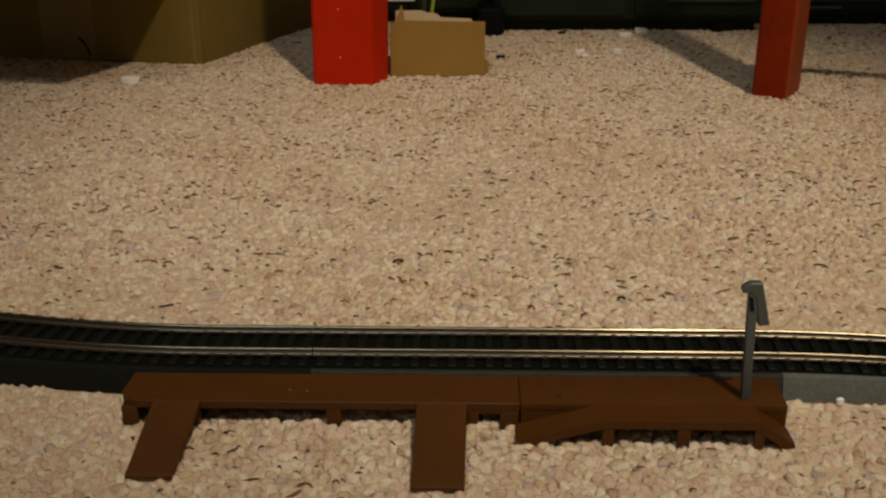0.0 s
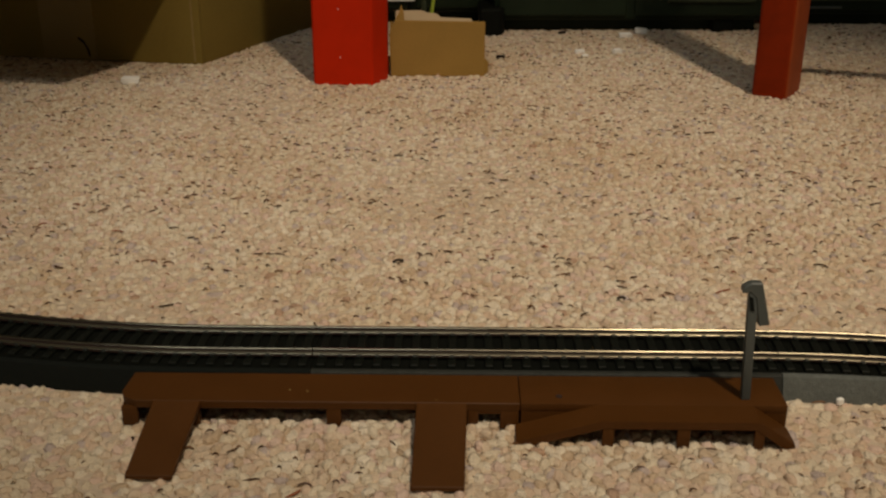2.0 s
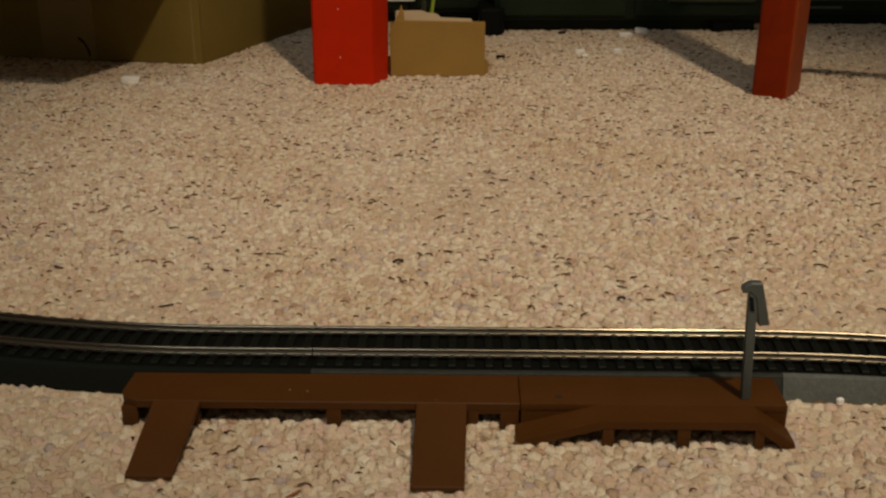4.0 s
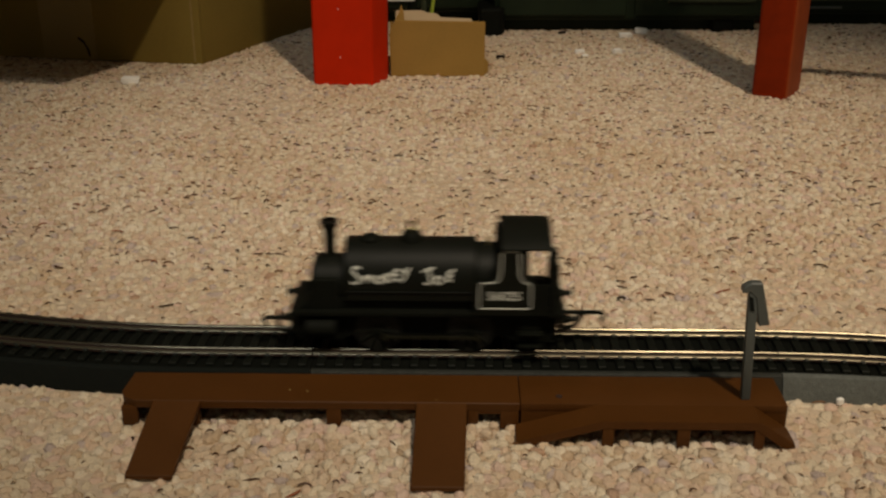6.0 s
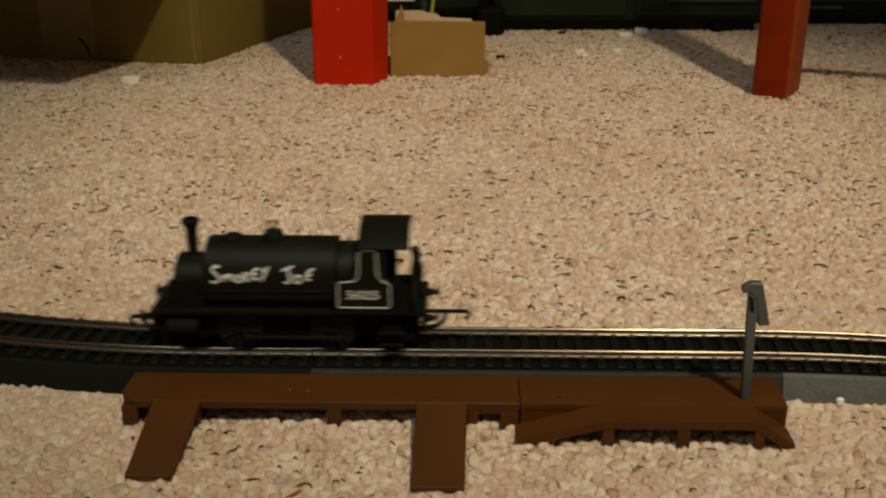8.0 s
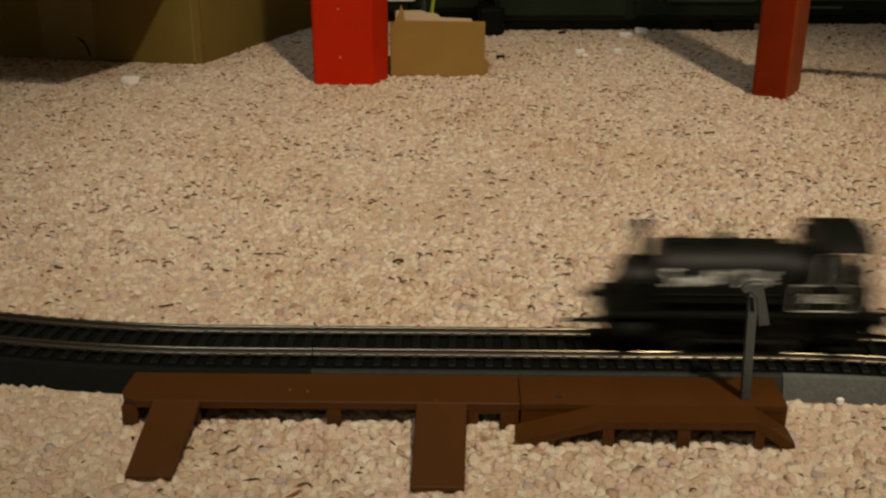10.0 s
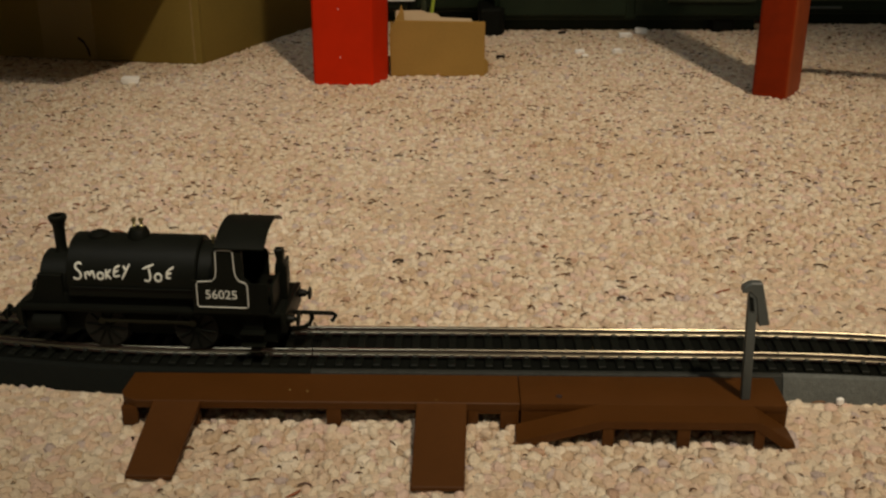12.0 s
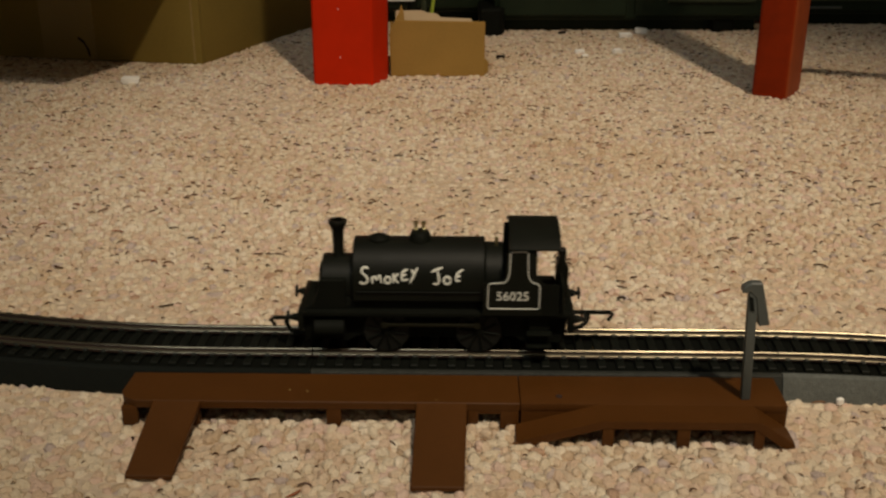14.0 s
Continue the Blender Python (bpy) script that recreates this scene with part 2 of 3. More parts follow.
def rail_mesh(s0, s1, off):
    bm = sweep(s0, s1, rail_outline(off))
    bm.faces.ensure_lookup_table()
    for f in bm.faces:
        z = f.calc_center_median().z
        # web, head side and foot lip take the dark brown
        if 11.8 * MM < z < 12.6 * MM or z < 10.8 * MM:
            f.material_index = 1
    return bm


# ---------------------------------------------------------------- room
def room():
    for name, b in (("wall_north", (-1.5, 1.5, 1.5, 1.6)), ("wall_south", (-1.5, 1.5, -1.8, -1.7)), ("wall_west", (-1.6, -1.5, -1.8, 1.6)), ("wall_east", (1.5, 1.6, -1.8, 1.6))):
        ob = part(name, box(bmesh.new(), *b, -0.02, 2.4), WALLP)
        tagged(ob, "plain beige painted basement wall", "wall", kind="structure")
    ob = part("ceiling", box(bmesh.new(), -1.6, 1.6, -1.8, 1.6, 2.4, 2.46), CEILP)
    tagged(ob, "plain off-white ceiling of the room", "ceiling", kind="structure")
    ob = part("floor", box(bmesh.new(), -1.6, 1.6, -1.8, 1.6, -0.03, -0.0009), CARPET_BASE)
    tagged(ob, "beige carpet floor of the room", "floor", kind="structure")


def carpet_height(x, y):
    return 0.0008 * np.sin(x * 21 + 1.3) * np.cos(y * 17) + 0.0012 * np.exp(-((y - 0.306) / 0.02) ** 2 - ((x + 0.03) / 0.08) ** 2)


def island_mesh(name, groups):
    """One mesh out of many copies of templates: (verts n x k x 3, quads, tris, material slot) a group."""
    vs, loops, sizes, slots, base = [], [], [], [], 0
    for v, quads, tris, slot in groups:
        n, k = v.shape[:2]
        off = base + (np.arange(n) * k)[:, None, None]
        for f, size in ((quads, 4), (tris, 3)):
            if len(f):
                ix = (off + np.array(f)[None]).reshape(-1, size)
                loops.append(ix.ravel())
                sizes.append(np.full(len(ix), size))
                slots.append(np.full(len(ix), slot))
        vs.append(v.reshape(-1, 3))
        base += n * k
    vs, loops, sizes, slots = (np.concatenate(a) for a in (vs, loops, sizes, slots))
    me = bpy.data.meshes.new(name)
    me.vertices.add(len(vs))
    me.vertices.foreach_set("co", vs.ravel())
    me.loops.add(len(loops))
    me.loops.foreach_set("vertex_index", loops.astype(np.int32))
    me.polygons.add(len(sizes))
    me.polygons.foreach_set("loop_start", (np.cumsum(sizes) - sizes).astype(np.int32))
    me.polygons.foreach_set("material_index", slots.astype(np.int32))
    me.update(calc_edges=True)
    me.shade_smooth()
    return me


def turned(v, x, y, z, yaw):
    c, s = np.cos(yaw)[:, None], np.sin(yaw)[:, None]
    return np.stack([v[:, :, 0] * c - v[:, :, 1] * s + x[:, None], v[:, :, 0] * s + v[:, :, 1] * c + y[:, None], v[:, :, 2] + z[:, None]], 2)


def carpet():
    """Looped berber yarn: low rounded tufts that crowd each other, and thin dark strands between them."""
    rng = np.random.default_rng(5)
    gap = 0.0040
    xs, ys = np.meshgrid(np.arange(-0.56, 0.56, gap), np.arange(0.235, 1.10, gap * 0.84))
    xs = xs + (np.arange(xs.shape[0]) % 2)[:, None] * gap / 2
    x, y = xs.ravel(), ys.ravel()
    keep = np.abs(x) < 0.15 + (y - 0.235) * 0.42
    x, y = x[keep], y[keep]
    n = len(x)
    x = x + rng.normal(0, 0.0010, n)
    y = y + rng.normal(0, 0.0010, n)
    ring = 7
    ang = np.arange(ring) * 2 * np.pi / ring
    levels = [(1.0, -0.6), (0.97, 0.15), (0.80, 0.62), (0.46, 0.90)]
    tmpl = np.array([(r * np.cos(a), r * np.sin(a), z) for r, z in levels for a in ang] + [(0, 0, 1.0)])
    quads = [(k * ring + i, k * ring + (i + 1) % ring, (k + 1) * ring + (i + 1) % ring, (k + 1) * ring + i) for k in range(3) for i in range(ring)]
    tris = [(3 * ring + i, 3 * ring + (i + 1) % ring, 4 * ring) for i in range(ring)]
    size = np.stack([rng.uniform(0.0021, 0.0037, n), rng.uniform(0.0017, 0.0027, n), rng.uniform(0.0015, 0.0023, n)], 1)
    v = tmpl[None] * size[:, None]
    v = v * (1 + rng.normal(0, 0.08, (n, len(tmpl), 1)))
    v[:, :, 2] += rng.normal(0, 0.16, n)[:, None] * v[:, :, 0] + rng.normal(0, 0.16, n)[:, None] * v[:, :, 1]
    tufts = turned(v, x, y, carpet_height(x, y) - 0.0015 + rng.normal(0, 0.0003, n), rng.uniform(0, 2 * np.pi, n))
    # dark strands: short bowed bars, four-sided
    crowd = sum(np.sin((x * np.cos(a) + y * np.sin(a) * 0.6) * 6.283 / lam + a * 7) for a, lam in zip(rng.uniform(0, 6.28, 14), rng.uniform(0.012, 0.07, 14)))
    crowd = np.exp(0.24 * crowd) * np.where(y < 0.33, 0.5, 1.0)
    pick = rng.choice(n, int(n * 0.108), replace=False, p=crowd / crowd.sum())
    k = len(pick)
    steps = 6
    u = np.linspace(-1, 1, steps)
    line = np.stack([u, 0.45 * (1 - u ** 2), 0.28 * (1 - u ** 2)], 1)
    girth = 0.5 + 0.5 * np.sqrt(1 - 0.9 * u ** 2)
    bar = np.array([line[i] + girth[i] * np.array(c) for i in range(steps) for c in ((0, -0.31, 0), (0, 0, 0.22), (0, 0.31, 0), (0, 0, -0.2))])
    bq = [(4 * i + j, 4 * i + (j + 1) % 4, 4 * i + 4 + (j + 1) % 4, 4 * i + 4 + j) for i in range(steps - 1) for j in range(4)]
    long = rng.gamma(2.0, 0.00044, k) + 0.0006
    w = np.stack([long, (0.0007 + long * 0.40) * rng.choice((1, 1, -1), k) * rng.uniform(0.5, 1.3, k), rng.uniform(0.0012, 0.0022, k)], 1)
    fx, fy = x[pick] + rng.normal(0, 0.001, k), y[pick] + rng.normal(0, 0.001, k)
    yaw = rng.normal(0, 0.55, k)
    flecks = turned(bar[None] * w[:, None], fx, fy, carpet_height(fx, fy) + rng.normal(0.00012, 0.00030, k), yaw)
    me = island_mesh("carpet_loops", [(tufts, quads, tris, 0), (flecks, bq, [], 1)])
    me.materials.append(CARPET)
    me.materials.append(FLECK)
    tagged(new("carpet_loops", me), "cream flecked looped berber carpet with dark specks", "carpet", kind="stuff")


# ---------------------------------------------------------------- far things
def card_carton():
    """The large open carton, its front flap folded out."""
    yaw = math.degrees(math.atan2(-0.032, 0.179))
    t = thing("cardboard_box", pose(-0.1945, 0.8600, 0, 0, 0, yaw), "large brown cardboard box with open flaps on the carpet", "box")
    w, d, h, k = 0.40, 0.175, 0.10, 0.004
    lean = -math.tan(radians(13.5))

    def racked(bm):
        """The box has slumped out of square: its depth runs askew."""
        for v in bm.verts:
            v.co.x -= lean * v.co.y
        return bm
    part("front_panel", racked(box(bmesh.new(), -w, 0, 0, k, 0, h, 0.0012)), CARD, t)
    part("side_panel", racked(box(bmesh.new(), -k, 0, k, d, 0, h, 0.0008)), CARD, t)
    part("side_panel", racked(box(bmesh.new(), -w, -w + k, k, d, 0, h, 0.0008)), CARD, t)
    part("back_panel", racked(box(bmesh.new(), -w + k, -k, d - k, d, 0, h)), CARD, t)
    part("bottom_panel", racked(box(bmesh.new(), -w + k, -k, k, d - k, 0.001, 0.005)), CARD, t)
    part("flap", racked(box(bmesh.new(), -w + 0.01, 0.004, -0.146, 0.0, h, h + k, 0.001)), CARD, t, "flap folded straight out")
    part("flap", racked(box(bmesh.new(), -w + 0.01, -0.006, d, d + 0.14, h, h + k, 0.001)), CARD, t, "flap folded straight out")
    part("corner_crease", box(bmesh.new(), -0.0068, -0.0052, -0.0005, 0.0006, 0.002, h - 0.002), CARD_EDGE, t, "pale scuffed corner crease")
    part("tape", box(bmesh.new(), -0.138, -0.091, -0.0004, 0.0006, 0.001, h - 0.001), TAPE, t, "strip of brown packing tape")
    # The torn gap's shade is a dark bar laid on the panel.
    bm = bmesh.new()
    tube(bm, [(-0.1060, -0.0002, 0.0185), (-0.1015, -0.0006, 0.0155), (-0.0985, -0.0006, 0.0100), (-0.0972, -0.0002, 0.0035)], 0.0010, 6)
    part("tear", bm, THREAD, t, "small torn nick, its shaded gap drawn as a dark sliver")


def small_carton():
    t = thing("cardboard_box", pose(-0.0403, 0.8210, 0, 0, 0, 0), "small tan cardboard box with torn open flaps beside red post", "box")
    w, d, h, k = 0.0725, 0.055, 0.0432, 0.0016
    bm = prism(bmesh.new(), [(0, 0), (w, 0), (w, h - 0.0012), (0.004, h), (0.0, h - 0.006), (-0.0008, h - 0.012)], 0, k, "y", 0.0004)
    part("front_panel", bm, CARD_TAN, t)
    part("side_panel", prism(bmesh.new(), [(k, 0), (d, 0), (d, 0.029), (k, h - 0.001)], 0, k, "x"), CARD_TAN, t)
    part("side_panel", prism(bmesh.new(), [(k, 0), (d, 0), (d, 0.029), (k, h - 0.003)], w - k, w, "x"), CARD_TAN, t)
    part("back_panel", box(bmesh.new(), k, w - k, d - k, d, 0, 0.029), CARD_TAN, t)
    part("bottom_panel", box(bmesh.new(), k, w - k, k, d - k, 0.0005, 0.002), CARD_IN, t)
    bm = prism(bmesh.new(), [(0.001, 0.0), (0.064, 0.0), (0.060, 0.0075), (0.037, 0.0085), (0.033, 0.0115), (0.026, 0.0122), (0.022, 0.0138), (0.002, 0.0138)], 0, 0.0012, "y")
    part("flap", bm, CARD_IN, t, "pale inner flap bent up").matrix_basis = pose(0.002, 0.010, h - 0.008, -20, 0, 0)
    bm = prism(bmesh.new(), [(0.0, 0), (0.0075, 0), (0.0066, 0.0080), (0.0048, 0.0122), (0.0034, 0.0070), (0.0012, 0.003)], 0, 0.0012, "y")
    part("torn_tab", bm, CARD_TAN, t, "small torn tab of cardboard").matrix_basis = pose(0.0035, 0.003, h - 0.0012, -8, 0, 0)
    bm = prism(bmesh.new(), [(0, 0.001), (0.003, 0.002), (0.0032, 0.010), (0.001, 0.013), (0, 0.013)], 0, 0.0012, "y")
    part("torn_tab", bm, CARD_TAN, t, "small torn tab of cardboard").matrix_basis = pose(w, 0.003, 0, 0, 0, 12)


def posts():
    t = thing("red_trestle", pose(0, 0, 0), "red painted wooden trestle with two square posts on the carpet", "trestle")

    def leg(p, yaw, w, d, h, lean, round_, paint):
        bm = box(bmesh.new(), 0, w, 0, d, 0, h, round_, 4, True)
        bm.normal_update()
        # faces turned to the right take the paler red
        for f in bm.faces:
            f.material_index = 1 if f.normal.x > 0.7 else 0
        ob = part("post", bm, [paint, PALER_RED], t)
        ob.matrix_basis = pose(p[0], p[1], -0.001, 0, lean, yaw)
    bm = prism(bmesh.new(), [(0, 0), (0.0445, -0.0032), (0.0548, 0.016), (0.0548, 0.036), (0, 0.036)], 0, 0.42, "z", 0.0014)
    part("post", bm, RED, t).matrix_basis = pose(-0.0974, 0.7960, -0.001, 0, 0.4, 0)
    leg((0.2235, 0.7640), -34.0, 0.0258, 0.034, 0.42, 0.0, 0.003, DARKER_RED)
    for x, z in ((-0.0770, 0.0566), (-0.0766, 0.0209)):
        bm = lathe(bmesh.new(), [(0.0004, 0.0), (0.0003, -0.0003)], (0, 0, 0), "y", 8)
        part("paint_speck", bm, PAPER, t, "tiny white speck").matrix_basis = pose(x, 0.7934, z)
    part("stretcher", box(bmesh.new(), -0.006, 0.006, 0.0, 0.30, 0.094, 0.106, 0.002), RED, t).matrix_basis = pose(0.262, 0.782, 0, 0, 0, -110)
    part("beam", box(bmesh.new(), -0.13, 0.30, 0.78, 0.815, 0.42, 0.45, 0.003), RED, t)


def furniture():
    for x0, x1, y, lab in ((-0.105, 0.046, 1.035, "low black cabinet at the back behind the red post"), (0.047, 0.297, 0.995, "long low black cabinet with recessed plinth at the back"), (0.300, 0.78, 1.025, "low black cabinet with an olive ledge at the back")):
        t = thing("cabinet", pose(0, y, 0), lab, "cabinet", "black cabinets along the back")
        part("plinth", box(bmesh.new(), x0 + 0.006, x1 - 0.006, 0.012, 0.30, -0.001, 0.012, 0.001), DARKWOOD, t)
        part("body", box(bmesh.new(), x0, x1, 0.0, 0.32, 0.011, 0.19, 0.003), DARKWOOD, t)
        if x0 < 0 and x1 < 0.1:
            part("label_plate", box(bmesh.new(), -0.052, -0.027, -0.0075, -0.0042, 0.0230, 0.036), PAPER, t, "white plate on the cabinet front")
        n = 2 if x1 - x0 < 0.3 else 3
        for i in range(n):
            a, b = x0 + (x1 - x0) * i / n + 0.004, x0 + (x1 - x0) * (i + 1) / n - 0.004
            part("panel", box(bmesh.new(), a, b, -0.004, 0.0005, 0.016, 0.186, 0.0015), DARKWOOD, t)
        low = 0.0245 if x0 > 0.2 else 0.0285
        part("ledge", box(bmesh.new(), max(x0 + 0.004, min(0.205, x1 - 0.08)), x1 - 0.012, -0.007, -0.004, low, low + 0.004, 0.0008), OLIVE, t, "dull olive ledge strip")
        if 0 < x0 < 0.1:
            for fx, fy in ((0.0440, 0.979), (0.2600, 0.997)):
                bm = prism(bmesh.new(), [(-0.011, 0.0), (0.009, 0.0), (0.013, 0.014), (0.013, 0.05), (-0.011, 0.05)], -0.001, 0.024, "z", 0.002)
                part("foot", bm, BLACK_MATT, t, "blunt dark foot in front of the plinth").matrix_basis = pose(fx, fy - y, 0)
        if x0 > 0.2:
            part("rim", box(bmesh.new(), x0 - 0.012, x0 + 0.075, -0.0075, -0.004, 0.0175, 0.0195, 0.0006), GREY, t, "thin grey rim")
    t = thing("plastic_strip", pose(-0.012, 0.915, 0), "yellow green plastic strip standing behind the small box", "strip")
    bm = bmesh.new()
    tube(bm, [(0, 0, -0.001), (0.001, 0, 0.02), (0.004, 0.002, 0.045), (0.005, 0.004, 0.075)], 0.0016, 8)
    part("strip", bm, GREEN, t)
    part("strip", tube(bmesh.new(), [(-0.0045, 0.004, -0.001), (-0.004, 0.004, 0.03), (-0.0055, 0.006, 0.07)], 0.0022, 8), OLIVE, t, "dark olive strip")


SCRAPS = [(-0.2360, 0.7975, 13, 6.5), (0.1645, 0.9700, 12.5, 5.5), (0.1817, 0.9885, 11.5, 6.5), (0.1153, 0.9035, 8.5, 4.2), (0.1185, 0.8905, 6, 2.8), (0.1472, 0.9015, 8, 5.5), (0.1395, 0.3279, 2.8, 3.0)]
THREADS = [(0.0480, 0.8840, 7.5, 15, 1.2), (0.1095, 0.9860, 6.5, 8, 1.1), (-0.0205, 0.4525, 4.8, 8, 0.6), (0.0755, 0.4120, 3.4, -6, 0.6), (-0.2330, 0.8045, 3.5, 0, 0.9)]


def scraps():
    for i, (x, y, w, h) in enumerate(SCRAPS):
        bm = bmesh.new()
        bmesh.ops.create_icosphere(bm, subdivisions=2, radius=1)
        rnd = random.Random(i + 3)
        for v in bm.verts:
            q = 1 + rnd.uniform(-0.12, 0.12)
            c = [math.copysign(abs(a) ** 0.42, a) for a in v.co]
            v.co = Vector((c[0] * w * 0.5 * q, c[1] * w * 0.32 * q, c[2] * h * 0.42 * q)) * MM
        ob = part("paper_scrap", bm, PAPER, smooth=25)
        ob.location = (x, y, h * 0.42 * MM)
        ob.rotation_euler = (0, 0, rnd.uniform(-0.5, 0.5))
        tagged(ob, "small crumpled white scrap lying on the carpet", "scrap", "white scraps on the carpet")
    for x, y, w, a, r in THREADS:
        bm = bmesh.new()
        tube(bm, [(-w * 0.5 * MM, 0, 0.3 * MM), (-w * 0.2 * MM, 0.5 * MM, 0.9 * MM), (w * 0.2 * MM, 0.6 * MM, 1.0 * MM), (w * 0.5 * MM, 0, 0.5 * MM)], r * MM, 6)
        ob = part("thread", bm, THREAD)
        ob.matrix_basis = pose(x, y, 1.0 * MM, 0, 0, a)
        tagged(ob, "short dark loose thread on the carpet", "thread", "loose threads on the carpet")
    bm = bmesh.new()
    bmesh.ops.create_icosphere(bm, subdivisions=1, radius=1)
    for v in bm.verts:
        v.co = Vector((v.co.x * 1.4, v.co.y * 0.8, v.co.z * 0.5)) * MM
    ob = part("carpet_crumb", bm, CARD_EDGE)
    ob.location = (0.0561, 0.3543, 8.4 * MM)
    tagged(ob, "tiny pale crumb lying between the rails", "crumb")


# ---------------------------------------------------------------- platform
def platforms():
    a = thing("station_platform", pose(0, 0, 0), "brown moulded plastic platform with two ramps beside the track", "model platform")
    yaw = TILT
    T = Matrix.Rotation(yaw, 4, "Z")
    a.matrix_basis = Matrix.Translation((0, 0.3316, 0)) @ T
    z = 10.0
    bm = bmesh.new()
    prism(bm, mmv([(-108.6, -0.3), (-109.4, -13.5), (-107.5, -17.0), (-103, -19.5), (26.15, -19.5), (26.15, -0.3)]), 7.0 * MM, z * MM, "z", 0.25 * MM)
    part("deck", bm, BROWN, a)
    part("end_wall", box(bmesh.new(), -108.6 * MM, -107.0 * MM, -16.5 * MM, -2.2 * MM, 0, 7.2 * MM, 0.2 * MM), BROWN, a)
    part("rear_wall", box(bmesh.new(), -108 * MM, 25 * MM, -2.2 * MM, -0.6 * MM, 0, 7.2 * MM), BROWN, a)
    for x0, x1 in ((-108.4, -103), (-39, -34), (-8, 8), (8.6, 12.2), (19.6, 25.8), (-96, -82)):
        part("support", box(bmesh.new(), x0 * MM, x1 * MM, -19.3 * MM, -17.6 * MM, 0, 7.2 * MM, 0.2 * MM), BROWN, a)
    part("lintel", box(bmesh.new(), 12.2 * MM, 19.6 * MM, -19.3 * MM, -17.6 * MM, 5.8 * MM, 7.2 * MM), BROWN, a)
    for x0, x1, u0, u1, y1 in ((-97.2, -81.2, -98.4, -83.6, -51.5), (-8.6, 8.4, -9.0, 7.6, -56.0)):
        bm = bmesh.new()
        for f in (1, 0):
            for xx, uu in ((x0, u0), (x1, u1)):
                bm.verts.new((xx * MM, -19.4 * MM, (z if f else z - 2.4) * MM))
                bm.verts.new((uu * MM, y1 * MM, (2.0 if f else 0.2) * MM))
        bm.verts.ensure_lookup_table()
        v = bm.verts
        for q in ((0, 1, 3, 2), (4, 6, 7, 5), (0, 4, 5, 1), (2, 3, 7, 6), (1, 5, 7, 3), (0, 2, 6, 4)):
            bm.faces.new([v[k] for k in q])
        bmesh.ops.recalc_face_normals(bm, faces=bm.faces)
        bmesh.ops.bevel(bm, geom=bm.edges[:], offset=0.25 * MM, segments=1, affect="EDGES")
        part("ramp", bm, BROWN, a, "sloping access ramp")
    for x, y, w in ((-52.2, -11.7, 0.4), (-46.0, -12.7, 0.35), (-2.0, -17.6, 0.3)):
        bm = lathe(bmesh.new(), mmv([(w, 9.98), (w * 0.7, 10.1)]), (x * MM, y * MM, 0), "z", 7)
        part("scuff", bm, CARD_EDGE, a, "tiny pale scuff on the deck")
    b = thing("station_platform", Matrix.Translation((0, 0.3316, 0)) @ T, "brown moulded plastic platform end with side slopes and lamp", "model platform")
    part("deck", box(bmesh.new(), 26.4 * MM, 115.3 * MM, -19.5 * MM, -0.3 * MM, 7.2 * MM, z * MM, 0.25 * MM), BROWN, b)
    part("rear_wall", box(bmesh.new(), 27 * MM, 115 * MM, -2.2 * MM, -0.6 * MM, 0, 7.2 * MM), BROWN, b)
    part("end_wall", box(bmesh.new(), 113.4 * MM, 115.2 * MM, -19.4 * MM, -2.2 * MM, 0, 7.2 * MM), BROWN, b)
    part("end_wall", box(bmesh.new(), 26.6 * MM, 28.2 * MM, -19.4 * MM, -2.2 * MM, 0, 7.2 * MM), BROWN, b)
    part("front_wall", box(bmesh.new(), 27.0 * MM, 115.0 * MM, -19.3 * MM, -17.8 * MM, 0, 7.2 * MM), BROWN, b)
    bm = bmesh.new()
    prism(bm, [(24.6 * MM, 0.3 * MM), (24.6 * MM, 2.0 * MM), (52.5 * MM, z * MM), (103.5 * MM, z * MM), (115.6 * MM, 1.8 * MM), (115.6 * MM, 0.3 * MM), (112.0 * MM, 0.3 * MM), (102.6 * MM, 7.2 * MM), (53.0 * MM, 7.2 * MM), (29.0 * MM, 0.3 * MM)], -30.4 * MM, -19.6 * MM, "y")
    part("side_slope", bm, BROWN, b)
    for x0, x1 in ((52.6, 56.4), (77.0, 81.2), (102.2, 105.5)):
        part("support", box(bmesh.new(), x0 * MM, x1 * MM, -30.2 * MM, -28.4 * MM, 0, 7.4 * MM, 0.2 * MM), BROWN, b)
    part("peg", lathe(bmesh.new(), mmv([(1.1, 9.9), (1.1, 10.25), (0.7, 10.4)]), (39.5 * MM, -14.6 * MM, 0), "z", 10), RAIL_SIDE, b, "dark round plug")
    lamp = thing("lamp_post", pose(0.1018, 0.3152, z * MM, 0, -2.3, 0), "dark grey plastic toy lamp post leaning on the platform", "lamp post")
    bm = bmesh.new()
    box(bm, -1.5 * MM, 1.5 * MM, -1.3 * MM, 1.3 * MM, 0, 42 * MM, 0.3 * MM)
    part("pole", bm, GREY, lamp)
    bm = bmesh.new()
    prism(bm, [(-3.9 * MM, 40.2 * MM), (-3.4 * MM, 41.8 * MM), (-1.0 * MM, 43.2 * MM), (2.6 * MM, 43.0 * MM), (5.9 * MM, 28.0 * MM), (2.3 * MM, 27.6 * MM), (1.4 * MM, 33.5 * MM), (0.6 * MM, 38.0 * MM), (-1.2 * MM, 40.0 * MM), (-3.0 * MM, 39.6 * MM)], -1.6 * MM, 1.6 * MM, "y", 0.3 * MM)
    part("arm", bm, GREY, lamp)
